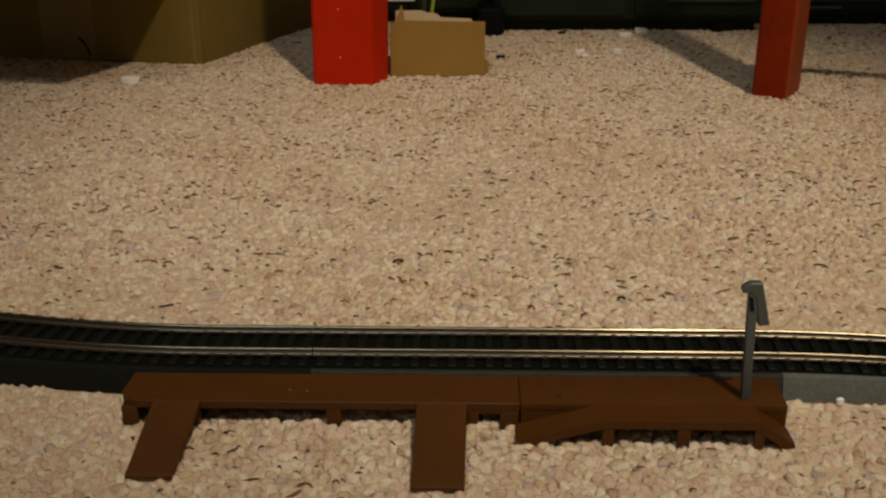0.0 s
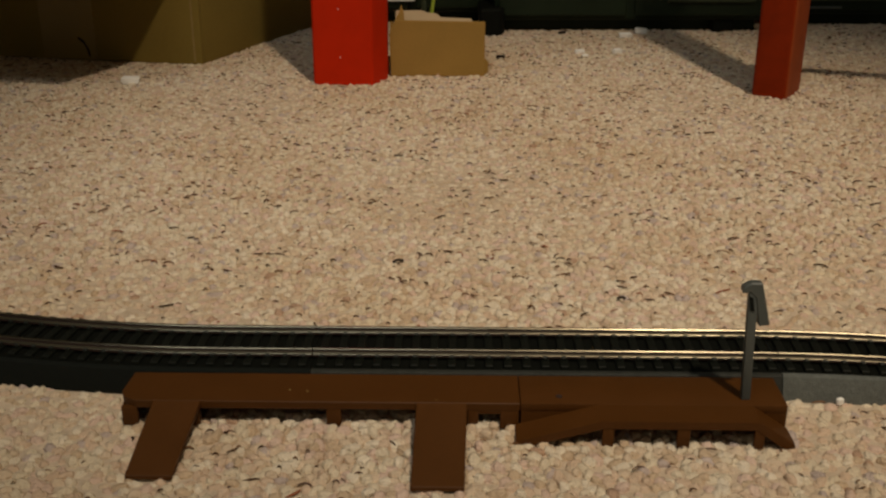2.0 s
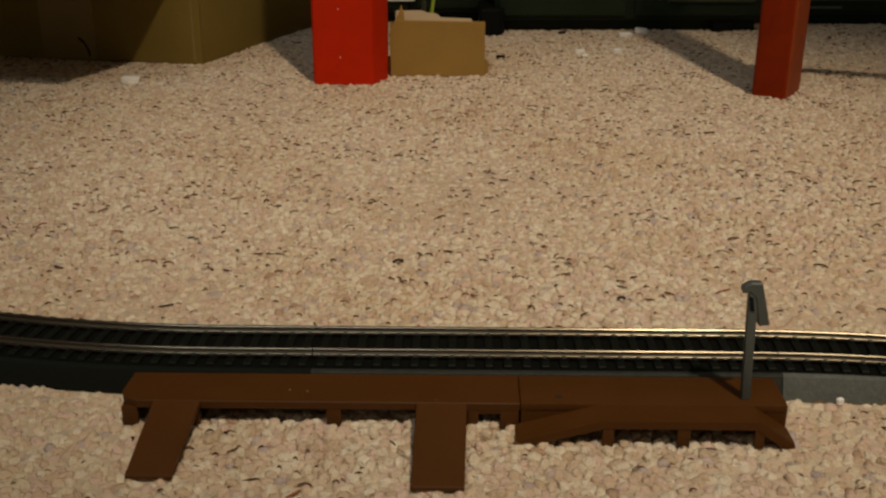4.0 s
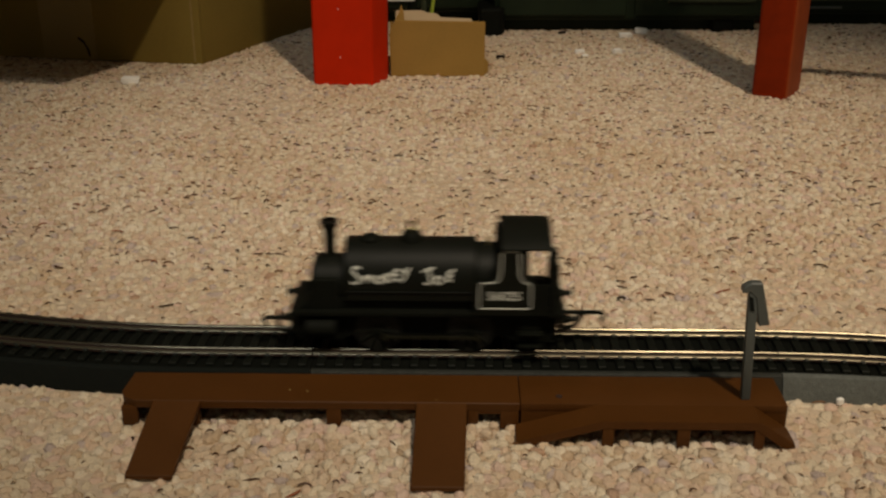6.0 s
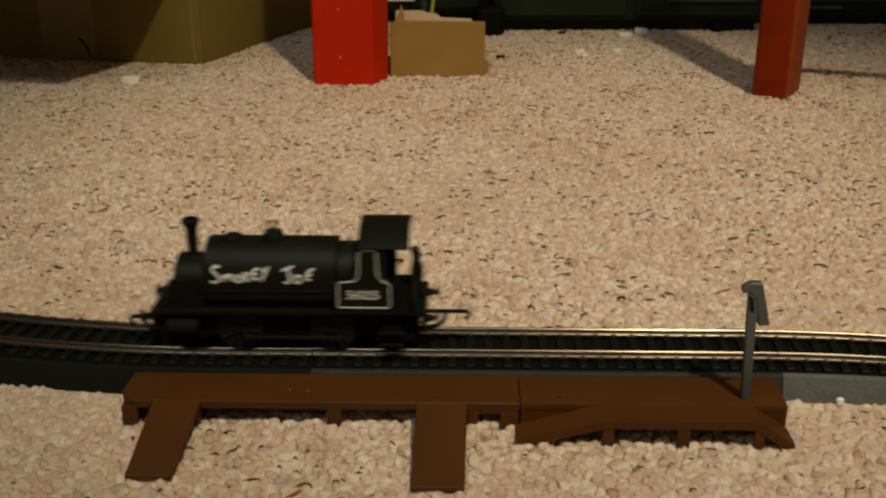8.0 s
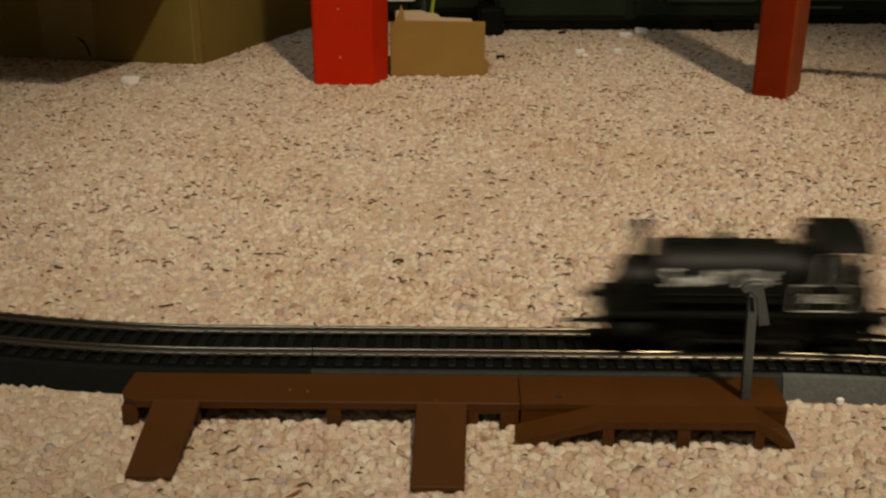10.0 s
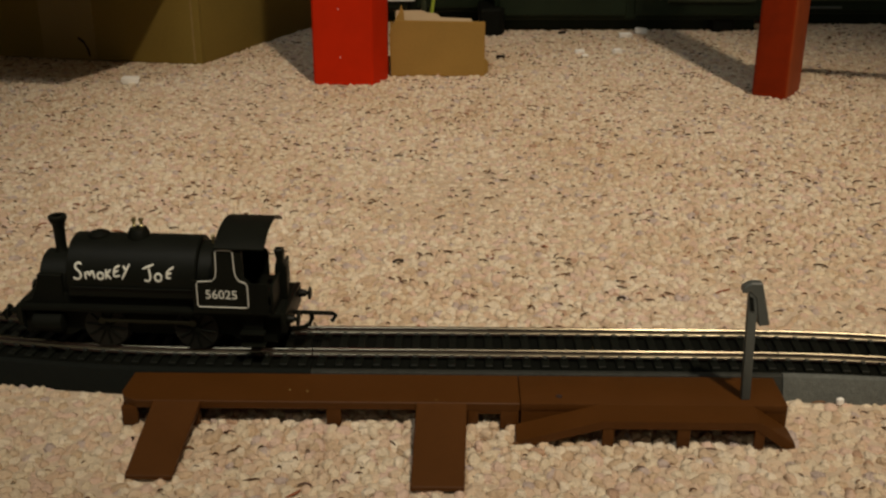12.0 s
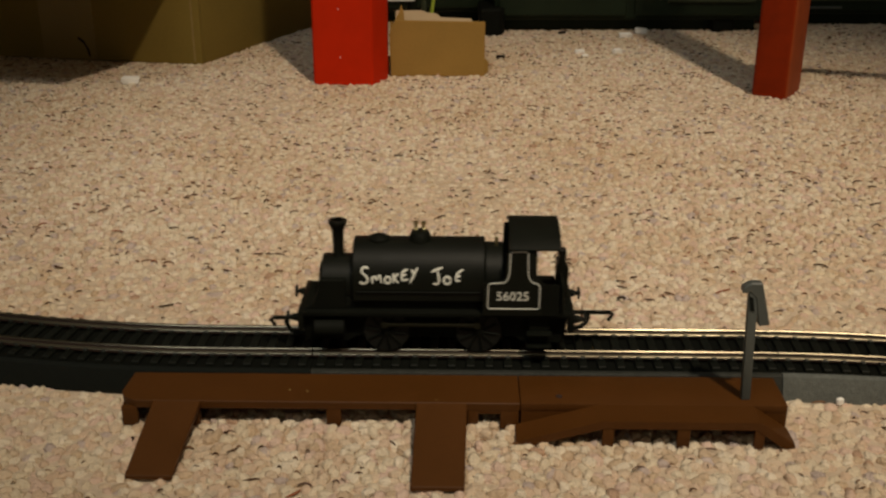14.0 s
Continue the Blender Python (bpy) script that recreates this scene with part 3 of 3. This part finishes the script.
    # A raised black plate: its colour gives the shade inside an opening.
    bm = prism(bmesh.new(), mmv([(-0.9, 33.6), (0.5, 33.2), (-0.2, 38.0), (-1.5, 38.6)]), -1.68 * MM, -1.5 * MM, "y")
    part("slot", bm, ROADBED_BLACK, lamp, "thin black plate for the dark of a slot below the arm")


# ---------------------------------------------------------------- the engine
def arc(r0, zc, a0, a1, n, ry=None):
    return [((ry or r0) * math.sin(radians(a0 + (a1 - a0) * i / n)), zc + r0 * math.cos(radians(a0 + (a1 - a0) * i / n))) for i in range(n + 1)]


def mmv(pts):
    return [tuple(c * MM for c in p) for p in pts]


TANK_Y, TANK_Z, TANK_R = 12.4, 27.0, 13.3


def tank_side(z):
    """How far out the tank's skin lies at a height."""
    q = max(0.0, 1 - ((z - TANK_Z) / TANK_R) ** 2) if z > TANK_Z else 1.0
    return TANK_Y * math.sqrt(q)


def squeeze(bm):
    """The engine's body, a little shorter than drawn."""
    for v in bm.verts:
        v.co.x = (v.co.x + 33 * MM) * 0.990 - 33 * MM


def lettering(word, x, z, size, face, parent, name, slant=0.0, thick=0.0):
    """Print that lies on the engine's side, from the built-in font."""
    cu = bpy.data.curves.new(name, "FONT")
    cu.body, cu.size, cu.resolution_u, cu.offset = word, size, 3, thick
    ob = bpy.data.objects.new(name, cu)
    scene.collection.objects.link(ob)
    me = bpy.data.meshes.new_from_object(ob.evaluated_get(bpy.context.evaluated_depsgraph_get()))
    bpy.data.objects.remove(ob)
    bm = bmesh.new()
    bm.from_mesh(me)
    bmesh.ops.triangulate(bm, faces=bm.faces)
    cs, sn = math.cos(radians(slant)), math.sin(radians(slant))
    for v in bm.verts:
        px, pz = x + v.co.x * cs - v.co.y * sn, z + v.co.x * sn + v.co.y * cs
        v.co = Vector((px, -face(pz) - 0.12, pz)) * MM
    squeeze(bm)
    return part(name, bm, LETTER, parent, "white lettering", smooth=0)


def ring(cx, cy, r):
    return [(cx + r * math.cos(a), cy + 1.05 * r * math.sin(a)) for a in [2 * math.pi * i / 12 for i in range(13)]]


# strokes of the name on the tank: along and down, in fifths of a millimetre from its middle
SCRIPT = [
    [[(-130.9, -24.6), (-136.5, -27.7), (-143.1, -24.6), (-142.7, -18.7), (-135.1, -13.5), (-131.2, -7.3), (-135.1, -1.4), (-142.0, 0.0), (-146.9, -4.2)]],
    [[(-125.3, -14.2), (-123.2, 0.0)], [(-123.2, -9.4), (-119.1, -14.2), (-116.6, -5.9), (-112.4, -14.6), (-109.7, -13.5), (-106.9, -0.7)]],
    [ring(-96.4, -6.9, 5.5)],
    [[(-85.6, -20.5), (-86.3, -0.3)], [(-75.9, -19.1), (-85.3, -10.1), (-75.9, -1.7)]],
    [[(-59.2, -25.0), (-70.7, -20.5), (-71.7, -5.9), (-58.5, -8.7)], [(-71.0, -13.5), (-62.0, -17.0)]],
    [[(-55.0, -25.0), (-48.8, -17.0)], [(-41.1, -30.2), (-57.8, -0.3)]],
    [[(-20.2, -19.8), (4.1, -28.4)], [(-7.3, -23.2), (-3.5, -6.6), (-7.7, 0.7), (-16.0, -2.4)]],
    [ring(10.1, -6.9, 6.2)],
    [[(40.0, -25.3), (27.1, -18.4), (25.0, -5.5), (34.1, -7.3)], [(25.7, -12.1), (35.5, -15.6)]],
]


def brush(bm, pts):
    """One painted stroke that lies on the tank's skin."""
    fine = []
    for a, b in zip(pts, pts[1:]):
        fine += [(a[0] + (b[0] - a[0]) * i / 3, a[1] + (b[1] - a[1]) * i / 3) for i in range(3)]
    fine.append(pts[-1])
    q = []
    for i, p in enumerate(fine):
        a, b = fine[max(i - 1, 0)], fine[min(i + 1, len(fine) - 1)]
        q.append(((a[0] + 2 * p[0] + b[0]) / 4, (a[1] + 2 * p[1] + b[1]) / 4))
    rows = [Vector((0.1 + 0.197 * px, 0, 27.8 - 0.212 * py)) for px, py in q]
    n = 6
    rings = []
    for i, p in enumerate(rows):
        d = (rows[min(i + 1, len(rows) - 1)] - rows[max(i - 1, 0)]).normalized()
        side = Vector((-d.z, 0, d.x))
        w = 0.26 if i in (0, len(rows) - 1) else 0.41
        r_ = []
        for j in range(n):
            a = math.pi * j / (n - 1)
            c = p + side * (w * math.cos(a))
            r_.append(bm.verts.new(Vector((c.x, -tank_side(c.z) - 0.16 * math.sin(a) - 0.02, c.z)) * MM))
        rings.append(r_)
    for a, b in zip(rings, rings[1:]):
        for j in range(n - 1):
            bm.faces.new((a[j], a[j + 1], b[j + 1], b[j]))


def engine():
    e = thing("locomotive", pose(0, 0, 0), "black toy saddle tank steam locomotive with white lettering on the rails", "toy locomotive")

    def E(name, bm, mat=BLACK, parent=e, label="", smooth=30):
        if name not in ("wheel", "spokes", "crank_pin", "coupling_rod"):
            squeeze(bm)
        return part(name, bm, mat, parent, label, smooth)
    m = MM
    E("boiler", lathe(bmesh.new(), mmv([(9.4, -43.0), (9.9, -42.6), (9.9, -32.0), (10.2, -31.8), (10.2, 22)]), (0, 0, 23.8 * m), "x", 40))
    E("smokebox_door", lathe(bmesh.new(), mmv([(3.0, -44.6), (6.5, -44.0), (7.6, -43.0)]), (0, 0, 24.0 * m), "x", 28))
    tank = [(-TANK_Y, 21.0)] + arc(TANK_R, TANK_Z, -90, 90, 28, TANK_Y) + [(TANK_Y, 21.0)]
    E("saddle_tank", prism(bmesh.new(), mmv(tank), -31.6 * m, 15.6 * m, "x", 0.5 * m), smooth=40)
    fire = [(-11.4, 17.6)] + arc(12.0, 26.4, -90, 90, 24, 11.4) + [(11.4, 17.6)]
    E("firebox", prism(bmesh.new(), mmv(fire), 15.6 * m, 22.2 * m, "x", 0.3 * m), smooth=40)
    E("chimney", lathe(bmesh.new(), mmv([(3.2, 32.0), (2.3, 33.6), (1.95, 35.4), (2.15, 43.4), (2.6, 44.3), (3.3, 45.8), (3.35, 46.8), (2.9, 47.1), (1.8, 47.1), (1.7, 45)]), (-37.3 * m, 0, 0), "z", 24))
    E("filler_cap", lathe(bmesh.new(), mmv([(3.9, 39.4), (3.9, 40.6), (3.1, 41.1), (1.5, 41.7), (0.6, 42.1)]), (-22.6 * m, 0, 0), "z", 24))
    dome = E("dome", lathe(bmesh.new(), mmv([(4.2, 39.4), (4.0, 41.0), (3.4, 42.4), (3.1, 43.0), (1.5, 43.4)]), (-7.8 * m, 0, 0), "z", 24))
    for x in (-9.2, -6.5):
        E("safety_valve", lathe(bmesh.new(), mmv([(0.75, 43.0), (0.75, 44.0), (0.5, 44.3), (0.6, 45.3), (0.95, 46.2), (0.9, 46.6)]), (x * m, 0, 0), "z", 12), BRASS, dome, "brass safety valve")
    E("whistle", lathe(bmesh.new(), mmv([(0.45, 38.0), (0.45, 39.6), (0.7, 39.9), (0.7, 41.2), (0.3, 41.5)]), (19.6 * m, -1 * m, 0), "z", 10), BRASS, label="brass whistle")
    # running plate, frames and beams
    E("running_plate", box(bmesh.new(), -49.5 * m, 46 * m, -13.6 * m, 13.6 * m, 15.6 * m, 17.4 * m, 0.3 * m), BLACK_MATT)
    E("front_frame", prism(bmesh.new(), mmv([(-50, 17.2), (-46.0, 19.0), (-43.9, 23.5), (-43.0, 28.6), (-34, 28.6), (-34, 17.2)]), -11.0 * m, 11.0 * m, "y", 0.3 * m), BLACK_MATT)
    E("front_apron", box(bmesh.new(), -49.4 * m, -45 * m, -11 * m, 11 * m, 5 * m, 16 * m, 0.4 * m), BLACK_MATT)
    for y in (-9.3, 8.1):
        E("frame_plate", prism(bmesh.new(), mmv([(-48, 15.8), (-48, 9), (-44, 5), (-34, 4.2), (-30, 6.5), (26, 6.5), (30, 4), (43, 4), (45, 8), (45, 15.8)]), y * m, (y + 1.2) * m, "y"), BLACK_MATT)
    E("ash_pan", box(bmesh.new(), -27 * m, 22 * m, -8 * m, 8 * m, 5 * m, 15.6 * m, 0.5 * m), BLACK_MATT)
    for x0, x1, sg in ((-51.2, -49.2, -1), (45.4, 47.4, 1)):
        beam = E("buffer_beam", box(bmesh.new(), x0 * m, x1 * m, -13.6 * m, 13.6 * m, 9.6 * m, 17.6 * m, 0.3 * m))
        for y in (-11, 11):
            xe = x0 if sg < 0 else x1
            rows = [(1.9, 0), (1.5, 0.6), (1.2, 2.4), (0.8, 2.5), (0.8, 3.4), (2.3, 3.5), (2.4, 4.1), (1.6, 4.4)]
            E("buffer", lathe(bmesh.new(), [(r * m, sg * h * m) for r, h in rows], (xe * m, y * m, 14.2 * m), "x", 18), BLACK, beam)
        xe = x0 if sg < 0 else x1
        bm = bmesh.new()
        zc, far = (8.5, 12.4) if sg < 0 else (11.6, 15.4)
        tube(bm, mmv([(xe - sg, 0, zc), (xe + sg * (far - 4), 0, zc), (xe + sg * (far - 0.9), 0, zc), (xe + sg * far, 0, zc - 0.8), (xe + sg * (far - 1.5), 0, zc - 3.2)]), 0.85 * m, 8)
        E("coupling_hook", bm, BLACK_MATT)
        bm = bmesh.new()
        tube(bm, mmv([(xe + sg * 6.4, 0, zc - 0.3), (xe + sg * 6.5, 0, zc - 2.2), (xe + sg * 5.6, 0, zc - 4.4), (xe + sg * 3.6, 0, zc - 6.0), (xe - sg, 0, zc - 6.6)]), 0.9 * m, 8)
        E("coupling_loop", bm, BLACK_MATT)
    for sg in (-1, 1):
        y = sg * 12.0
        E("cylinder", lathe(bmesh.new(), mmv([(2.6, -45.6), (3.4, -45.3), (3.4, -34.8), (2.6, -34.5)]), (0, y * m, 10.6 * m), "x", 20), BLACK_MATT)
        E("side_frame", box(bmesh.new(), -44 * m, 14 * m, (sg * 9.6 - 1.0) * m, (sg * 9.6 + 1.0) * m, 14 * m, 21.6 * m, 0.3 * m), BLACK_MATT)
        for z in (4.2, 9.0):
            E("step", box(bmesh.new(), 30.5 * m, 39.5 * m, (sg * 13.2 - 1.7) * m, (sg * 13.2 + 1.7) * m, z * m, (z + 0.8) * m, 0.2 * m), BLACK)
        E("step_bracket", box(bmesh.new(), 31.5 * m, 38.5 * m, (sg * 11.6 - 0.4) * m, (sg * 11.6 + 0.4) * m, 4.2 * m, 15.8 * m), BLACK_MATT)
        E("hand_rail", tube(bmesh.new(), mmv([(-30, sg * 12.9, 25.0), (14, sg * 12.9, 25.0)]), 0.28 * m, 6), BLACK)
    # cab
    for sg in (-1, 1):
        ya, yb = (sg * 14.4 - 0.4) * m, (sg * 14.4 + 0.4) * m
        side = [(14.8, 17.2), (14.8, 29.6), (20.2, 29.8), (22.4, 31), (22.8, 41.0), (33.3, 41.0), (33.5, 31.2), (35.2, 29.8), (35.6, 29.0), (35.6, 17.2)]
        E("cab_side", prism(bmesh.new(), mmv(side), ya, yb, "y"))
        if sg < 0:
            E("bunker_side", prism(bmesh.new(), mmv([(35.4, 17.2), (35.4, 29.0), (41.0, 29.0), (41.6, 28.4), (41.6, 17.2)]), ya, yb, "y"), BLACK_MATT)
    front = [(-14, 17.4)] + arc(27.6, 18.8, -30.4, 30.4, 14) + [(14, 17.4)]
    E("cab_front", prism(bmesh.new(), mmv(front), 24.6 * m, 25.8 * m, "x"))
    E("bunker_back", box(bmesh.new(), 42.4 * m, 43.4 * m, -14 * m, 14 * m, 17.4 * m, 28 * m, 0.2 * m))
    E("cab_floor", box(bmesh.new(), 26 * m, 42 * m, -13.6 * m, 13.6 * m, 17.5 * m, 20.2 * m, 0.2 * m), BLACK_MATT)
    E("brake_column", prism(bmesh.new(), mmv([(40.6, 17.4), (41.2, 25.0), (41.5, 30.0), (42.2, 33.0), (41.3, 36.6), (44.4, 36.8), (44.9, 36.0), (44.7, 31.5), (45.9, 29.5), (45.6, 17.4)]), -1.6 * m, 1.6 * m, "y", 0.4 * m))
    outer = arc(28.4, 18.8, -33.8, 33.8, 20)
    inner = arc(27.6, 18.8, 33.8, -33.8, 20)
    E("cab_roof", prism(bmesh.new(), mmv(outer + inner), 23.7 * m, 41.6 * m, "x", 0.3 * m), smooth=40)
    # white lining of the number panel
    panel = [(17.0, 19.8), (34.0, 19.8), (34.6, 20.4), (34.6, 28.4), (33.8, 29.4), (31.8, 30.0), (30.8, 31.6), (30.4, 33.6), (30.2, 40.7), (29.5, 41.4), (24.8, 41.4), (24.1, 40.7), (23.9, 33.6), (23.4, 31.2), (22.2, 29.8), (17.2, 29.4), (16.5, 28.6), (16.4, 20.4)]
    bm = bmesh.new()
    tube(bm, mmv([(x, -14.85, z) for x, z in panel + panel[:1]]), 0.22 * m, 6)
    E("lining", bm, LETTER, label="thin white painted outline")
    lettering("56025", 19.3, 23.1, 4.7, lambda z: 14.82, e, "number", 0, 0.05)
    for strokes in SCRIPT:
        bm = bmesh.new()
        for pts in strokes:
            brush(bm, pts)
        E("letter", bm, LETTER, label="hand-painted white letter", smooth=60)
    # wheels and rods
    wheels, rods = [], []
    for wx in (-20.0, 13.0):
        for sg in (-1, 1):
            bm = bmesh.new()
            lathe(bm, mmv([(7.0, -1.2), (8.0, -1.2), (8.0, 0.8), (8.9, 1.0), (8.9, 1.6), (7.0, 1.6)] if sg < 0 else [(7.0, 1.2), (8.0, 1.2), (8.0, -0.8), (8.9, -1.0), (8.9, -1.6), (7.0, -1.6)]), (0, 0, 0), "y", 28)
            w = E("wheel", bm, TYRE, e, "black spoked wheel with worn metal tyre")
            bm = bmesh.new()
            for i in range(10):
                a = 2 * math.pi * i / 10
                tube(bm, mmv([(1.2 * math.cos(a), sg * 1.5, 1.2 * math.sin(a)), (7.1 * math.cos(a), sg * 1.4, 7.1 * math.sin(a))]), 0.42 * m, 5)
            lathe(bm, [(r * m, sg * h * m) for r, h in ((1.6, 0.8), (1.6, 1.9), (0.8, 2.1))], (0, 0, 0), "y", 12)
            E("spokes", bm, BLACK_MATT, w)
            E("crank_pin", lathe(bmesh.new(), [(0.6 * m, sg * 1.2 * m), (0.6 * m, sg * 3.2 * m)], (3.2 * m, 0, 0), "y", 10), ROD, w)
            wheels.append((w, wx * m, sg * 9.0 * m))
    for sg in (-1, 1):
        bm = bmesh.new()
        box(bm, -34 * m, 1 * m, -0.35 * m, 0.35 * m, -0.6 * m, 0.6 * m, 0.15 * m)
        lathe(bm, mmv([(1.3, -0.45), (1.3, 0.45)]), (0, 0, 0), "y", 12)
        lathe(bm, mmv([(1.3, -0.45), (1.3, 0.45)]), (-33 * m, 0, 0), "y", 12)
        r = E("coupling_rod", bm, ROD, e, "dull brass coupling rod")
        rods.append((r, sg * 11.9 * m))
    return e, wheels, rods


RUN = [
    (0, 0.2939), (0.1, 0.2594), (0.2, 0.2250), (0.3, 0.1905), (0.4, 0.1561), (0.5, 0.1198),
    (0.6, 0.0830), (0.7, 0.0441), (0.8, 0.0050), (0.9, -0.0332), (1, -0.0705), (1.1, -0.1085),
    (1.2, -0.1499), (1.3, -0.1896), (1.4, -0.2292), (1.5, -0.2689), (1.6, -0.3086), (1.7, -0.3482),
    (1.975, -0.4726), (2.25, -0.6236), (2.525, -0.7954), (2.8, -0.9823), (3.075, -1.1786), (3.35, -1.3784),
    (3.625, -1.5760), (3.9, -1.7656), (4.175, -1.9415), (4.45, -2.0978), (4.725, -2.2289), (5, -2.3289),
    (5.1, -2.3589), (5.2, -2.3890), (5.3, -2.4190), (5.4, -2.4490), (5.5, -2.4790), (5.6, -2.5101),
    (5.7, -2.5427), (5.8, -2.5750), (5.9, -2.6022), (6, -2.6238), (6.1, -2.6377), (6.2, -2.6525),
    (6.3, -2.6667), (6.4, -2.6759), (6.5, -2.6810), (6.6, -2.6812), (6.7, -2.6812), (7.2, -2.6812),
    (7.8, -2.6812), (7.9, -2.6812), (8, -2.6730), (8.1, -2.6529), (8.2, -2.6222), (8.4, -2.5492),
    (8.6, -2.4672), (8.8, -2.3972), (9, -2.3472), (9.2, -2.3272), (9.35, -2.3262), (9.5, -2.3422),
    (9.7, -2.3902), (9.9, -2.4592), (10.1, -2.5688), (10.3, -2.6423), (10.4, -2.6743), (10.5, -2.6992),
    (10.6, -2.7136), (10.7, -2.7191), (10.8, -2.7213), (10.9, -2.7215), (11, -2.7215), (11.6, -2.7215),
    (12.2, -2.7215), (12.3, -2.7215), (12.4, -2.7210), (12.5, -2.7170), (12.6, -2.7113), (12.7, -2.7044),
    (12.8, -2.6979), (12.9, -2.6917), (13, -2.6844), (13.1, -2.6771), (13.2, -2.6694), (13.3, -2.6616),
    (13.4, -2.6543), (13.5, -2.6470), (13.6, -2.6411), (13.7, -2.6355), (13.8, -2.6300), (13.9, -2.6256),
    (14, -2.6208),
]


def motions():
    """The engine runs round the loop, stops, goes back and returns."""
    ts = [t for t, _ in RUN]
    ss = [s for _, s in RUN]

    def place(t):
        i = max(0, min(len(ts) - 2, int(np.searchsorted(ts, t, side="right")) - 1))
        h = ts[i + 1] - ts[i]

        def slope(j):
            a, b = max(j - 1, 0), min(j + 1, len(ts) - 1)
            return (ss[b] - ss[a]) / (ts[b] - ts[a])
        u = (t - ts[i]) / h
        return ((2 * u ** 3 - 3 * u ** 2 + 1) * ss[i] + (u ** 3 - 2 * u ** 2 + u) * h * slope(i)
                + (3 * u ** 2 - 2 * u ** 3) * ss[i + 1] + (u ** 3 - u ** 2) * h * slope(i + 1))

    e, wheels, rods = engine()
    rows, turn, last = [], [0.0], None
    for f in range(0, 421):
        t = f / FPS
        s = place(t)
        a, b = along(s - 0.020), along(s + 0.013)
        mid = a.lerp(b, 20 / 33)
        d = (b - a).normalized()
        rows.append((t, Matrix.Translation((mid.x, mid.y, RAIL_TOP - 0.6 * MM)) @ Matrix.Rotation(math.atan2(d.y, d.x), 4, "Z")))
        if last is not None:
            step = (s - last) / (8 * MM)
            turn.append(turn[-1] + max(-1.3, min(1.3, step)))
        last = s
    up = radians(-100) - turn[345]
    turn = [a + up for a in turn]
    walk(e, rows)
    for w, x, y in wheels:
        walk(w, [(f / FPS, Matrix.Translation((x, y, 8.6 * MM)) @ Matrix.Rotation(turn[f], 4, "Y")) for f in range(421)])
    for r, y in rods:
        walk(r, [(f / FPS, Matrix.Translation((13 * MM + 3.2 * MM * math.cos(turn[f]), y, 8.6 * MM - 3.2 * MM * math.sin(turn[f])))) for f in range(421)])


room()
carpet()
card_carton()
small_carton()
posts()
furniture()
scraps()
platforms()
track_section(-0.047, 0.121, ROADBED_MID, "straight model track on grey ballast base with black ties")
track_section(-0.205, -0.047, ROADBED_BLACK, "curved model track on black ballast base")
track_section(0.121, 0.215, ROADBED, "curved model track on grey ballast base at the platform end")
track_section(0.215, LOOP - 0.205, ROADBED, "long curved run of model track round behind", single=False)
# Glowing housing of the added fill light, out of view.
ob = part("fill_light_panel", box(bmesh.new(), -1.22, 0.02, -1.22, -0.58, 2.36, 2.4, 0.004), GLOW)
tagged(ob, "shallow white panel added overhead, unseen, as fill light", "ceiling light")
ob = part("ceiling_lamp", lathe(bmesh.new(), [(0.02, 0.2), (0.06, 0.19), (0.06, 0.12), (0.05, 0.11)], LAMP, "z", 24), GLOW)
tagged(ob, "plain round ceiling lamp holder", "ceiling lamp")
motions()
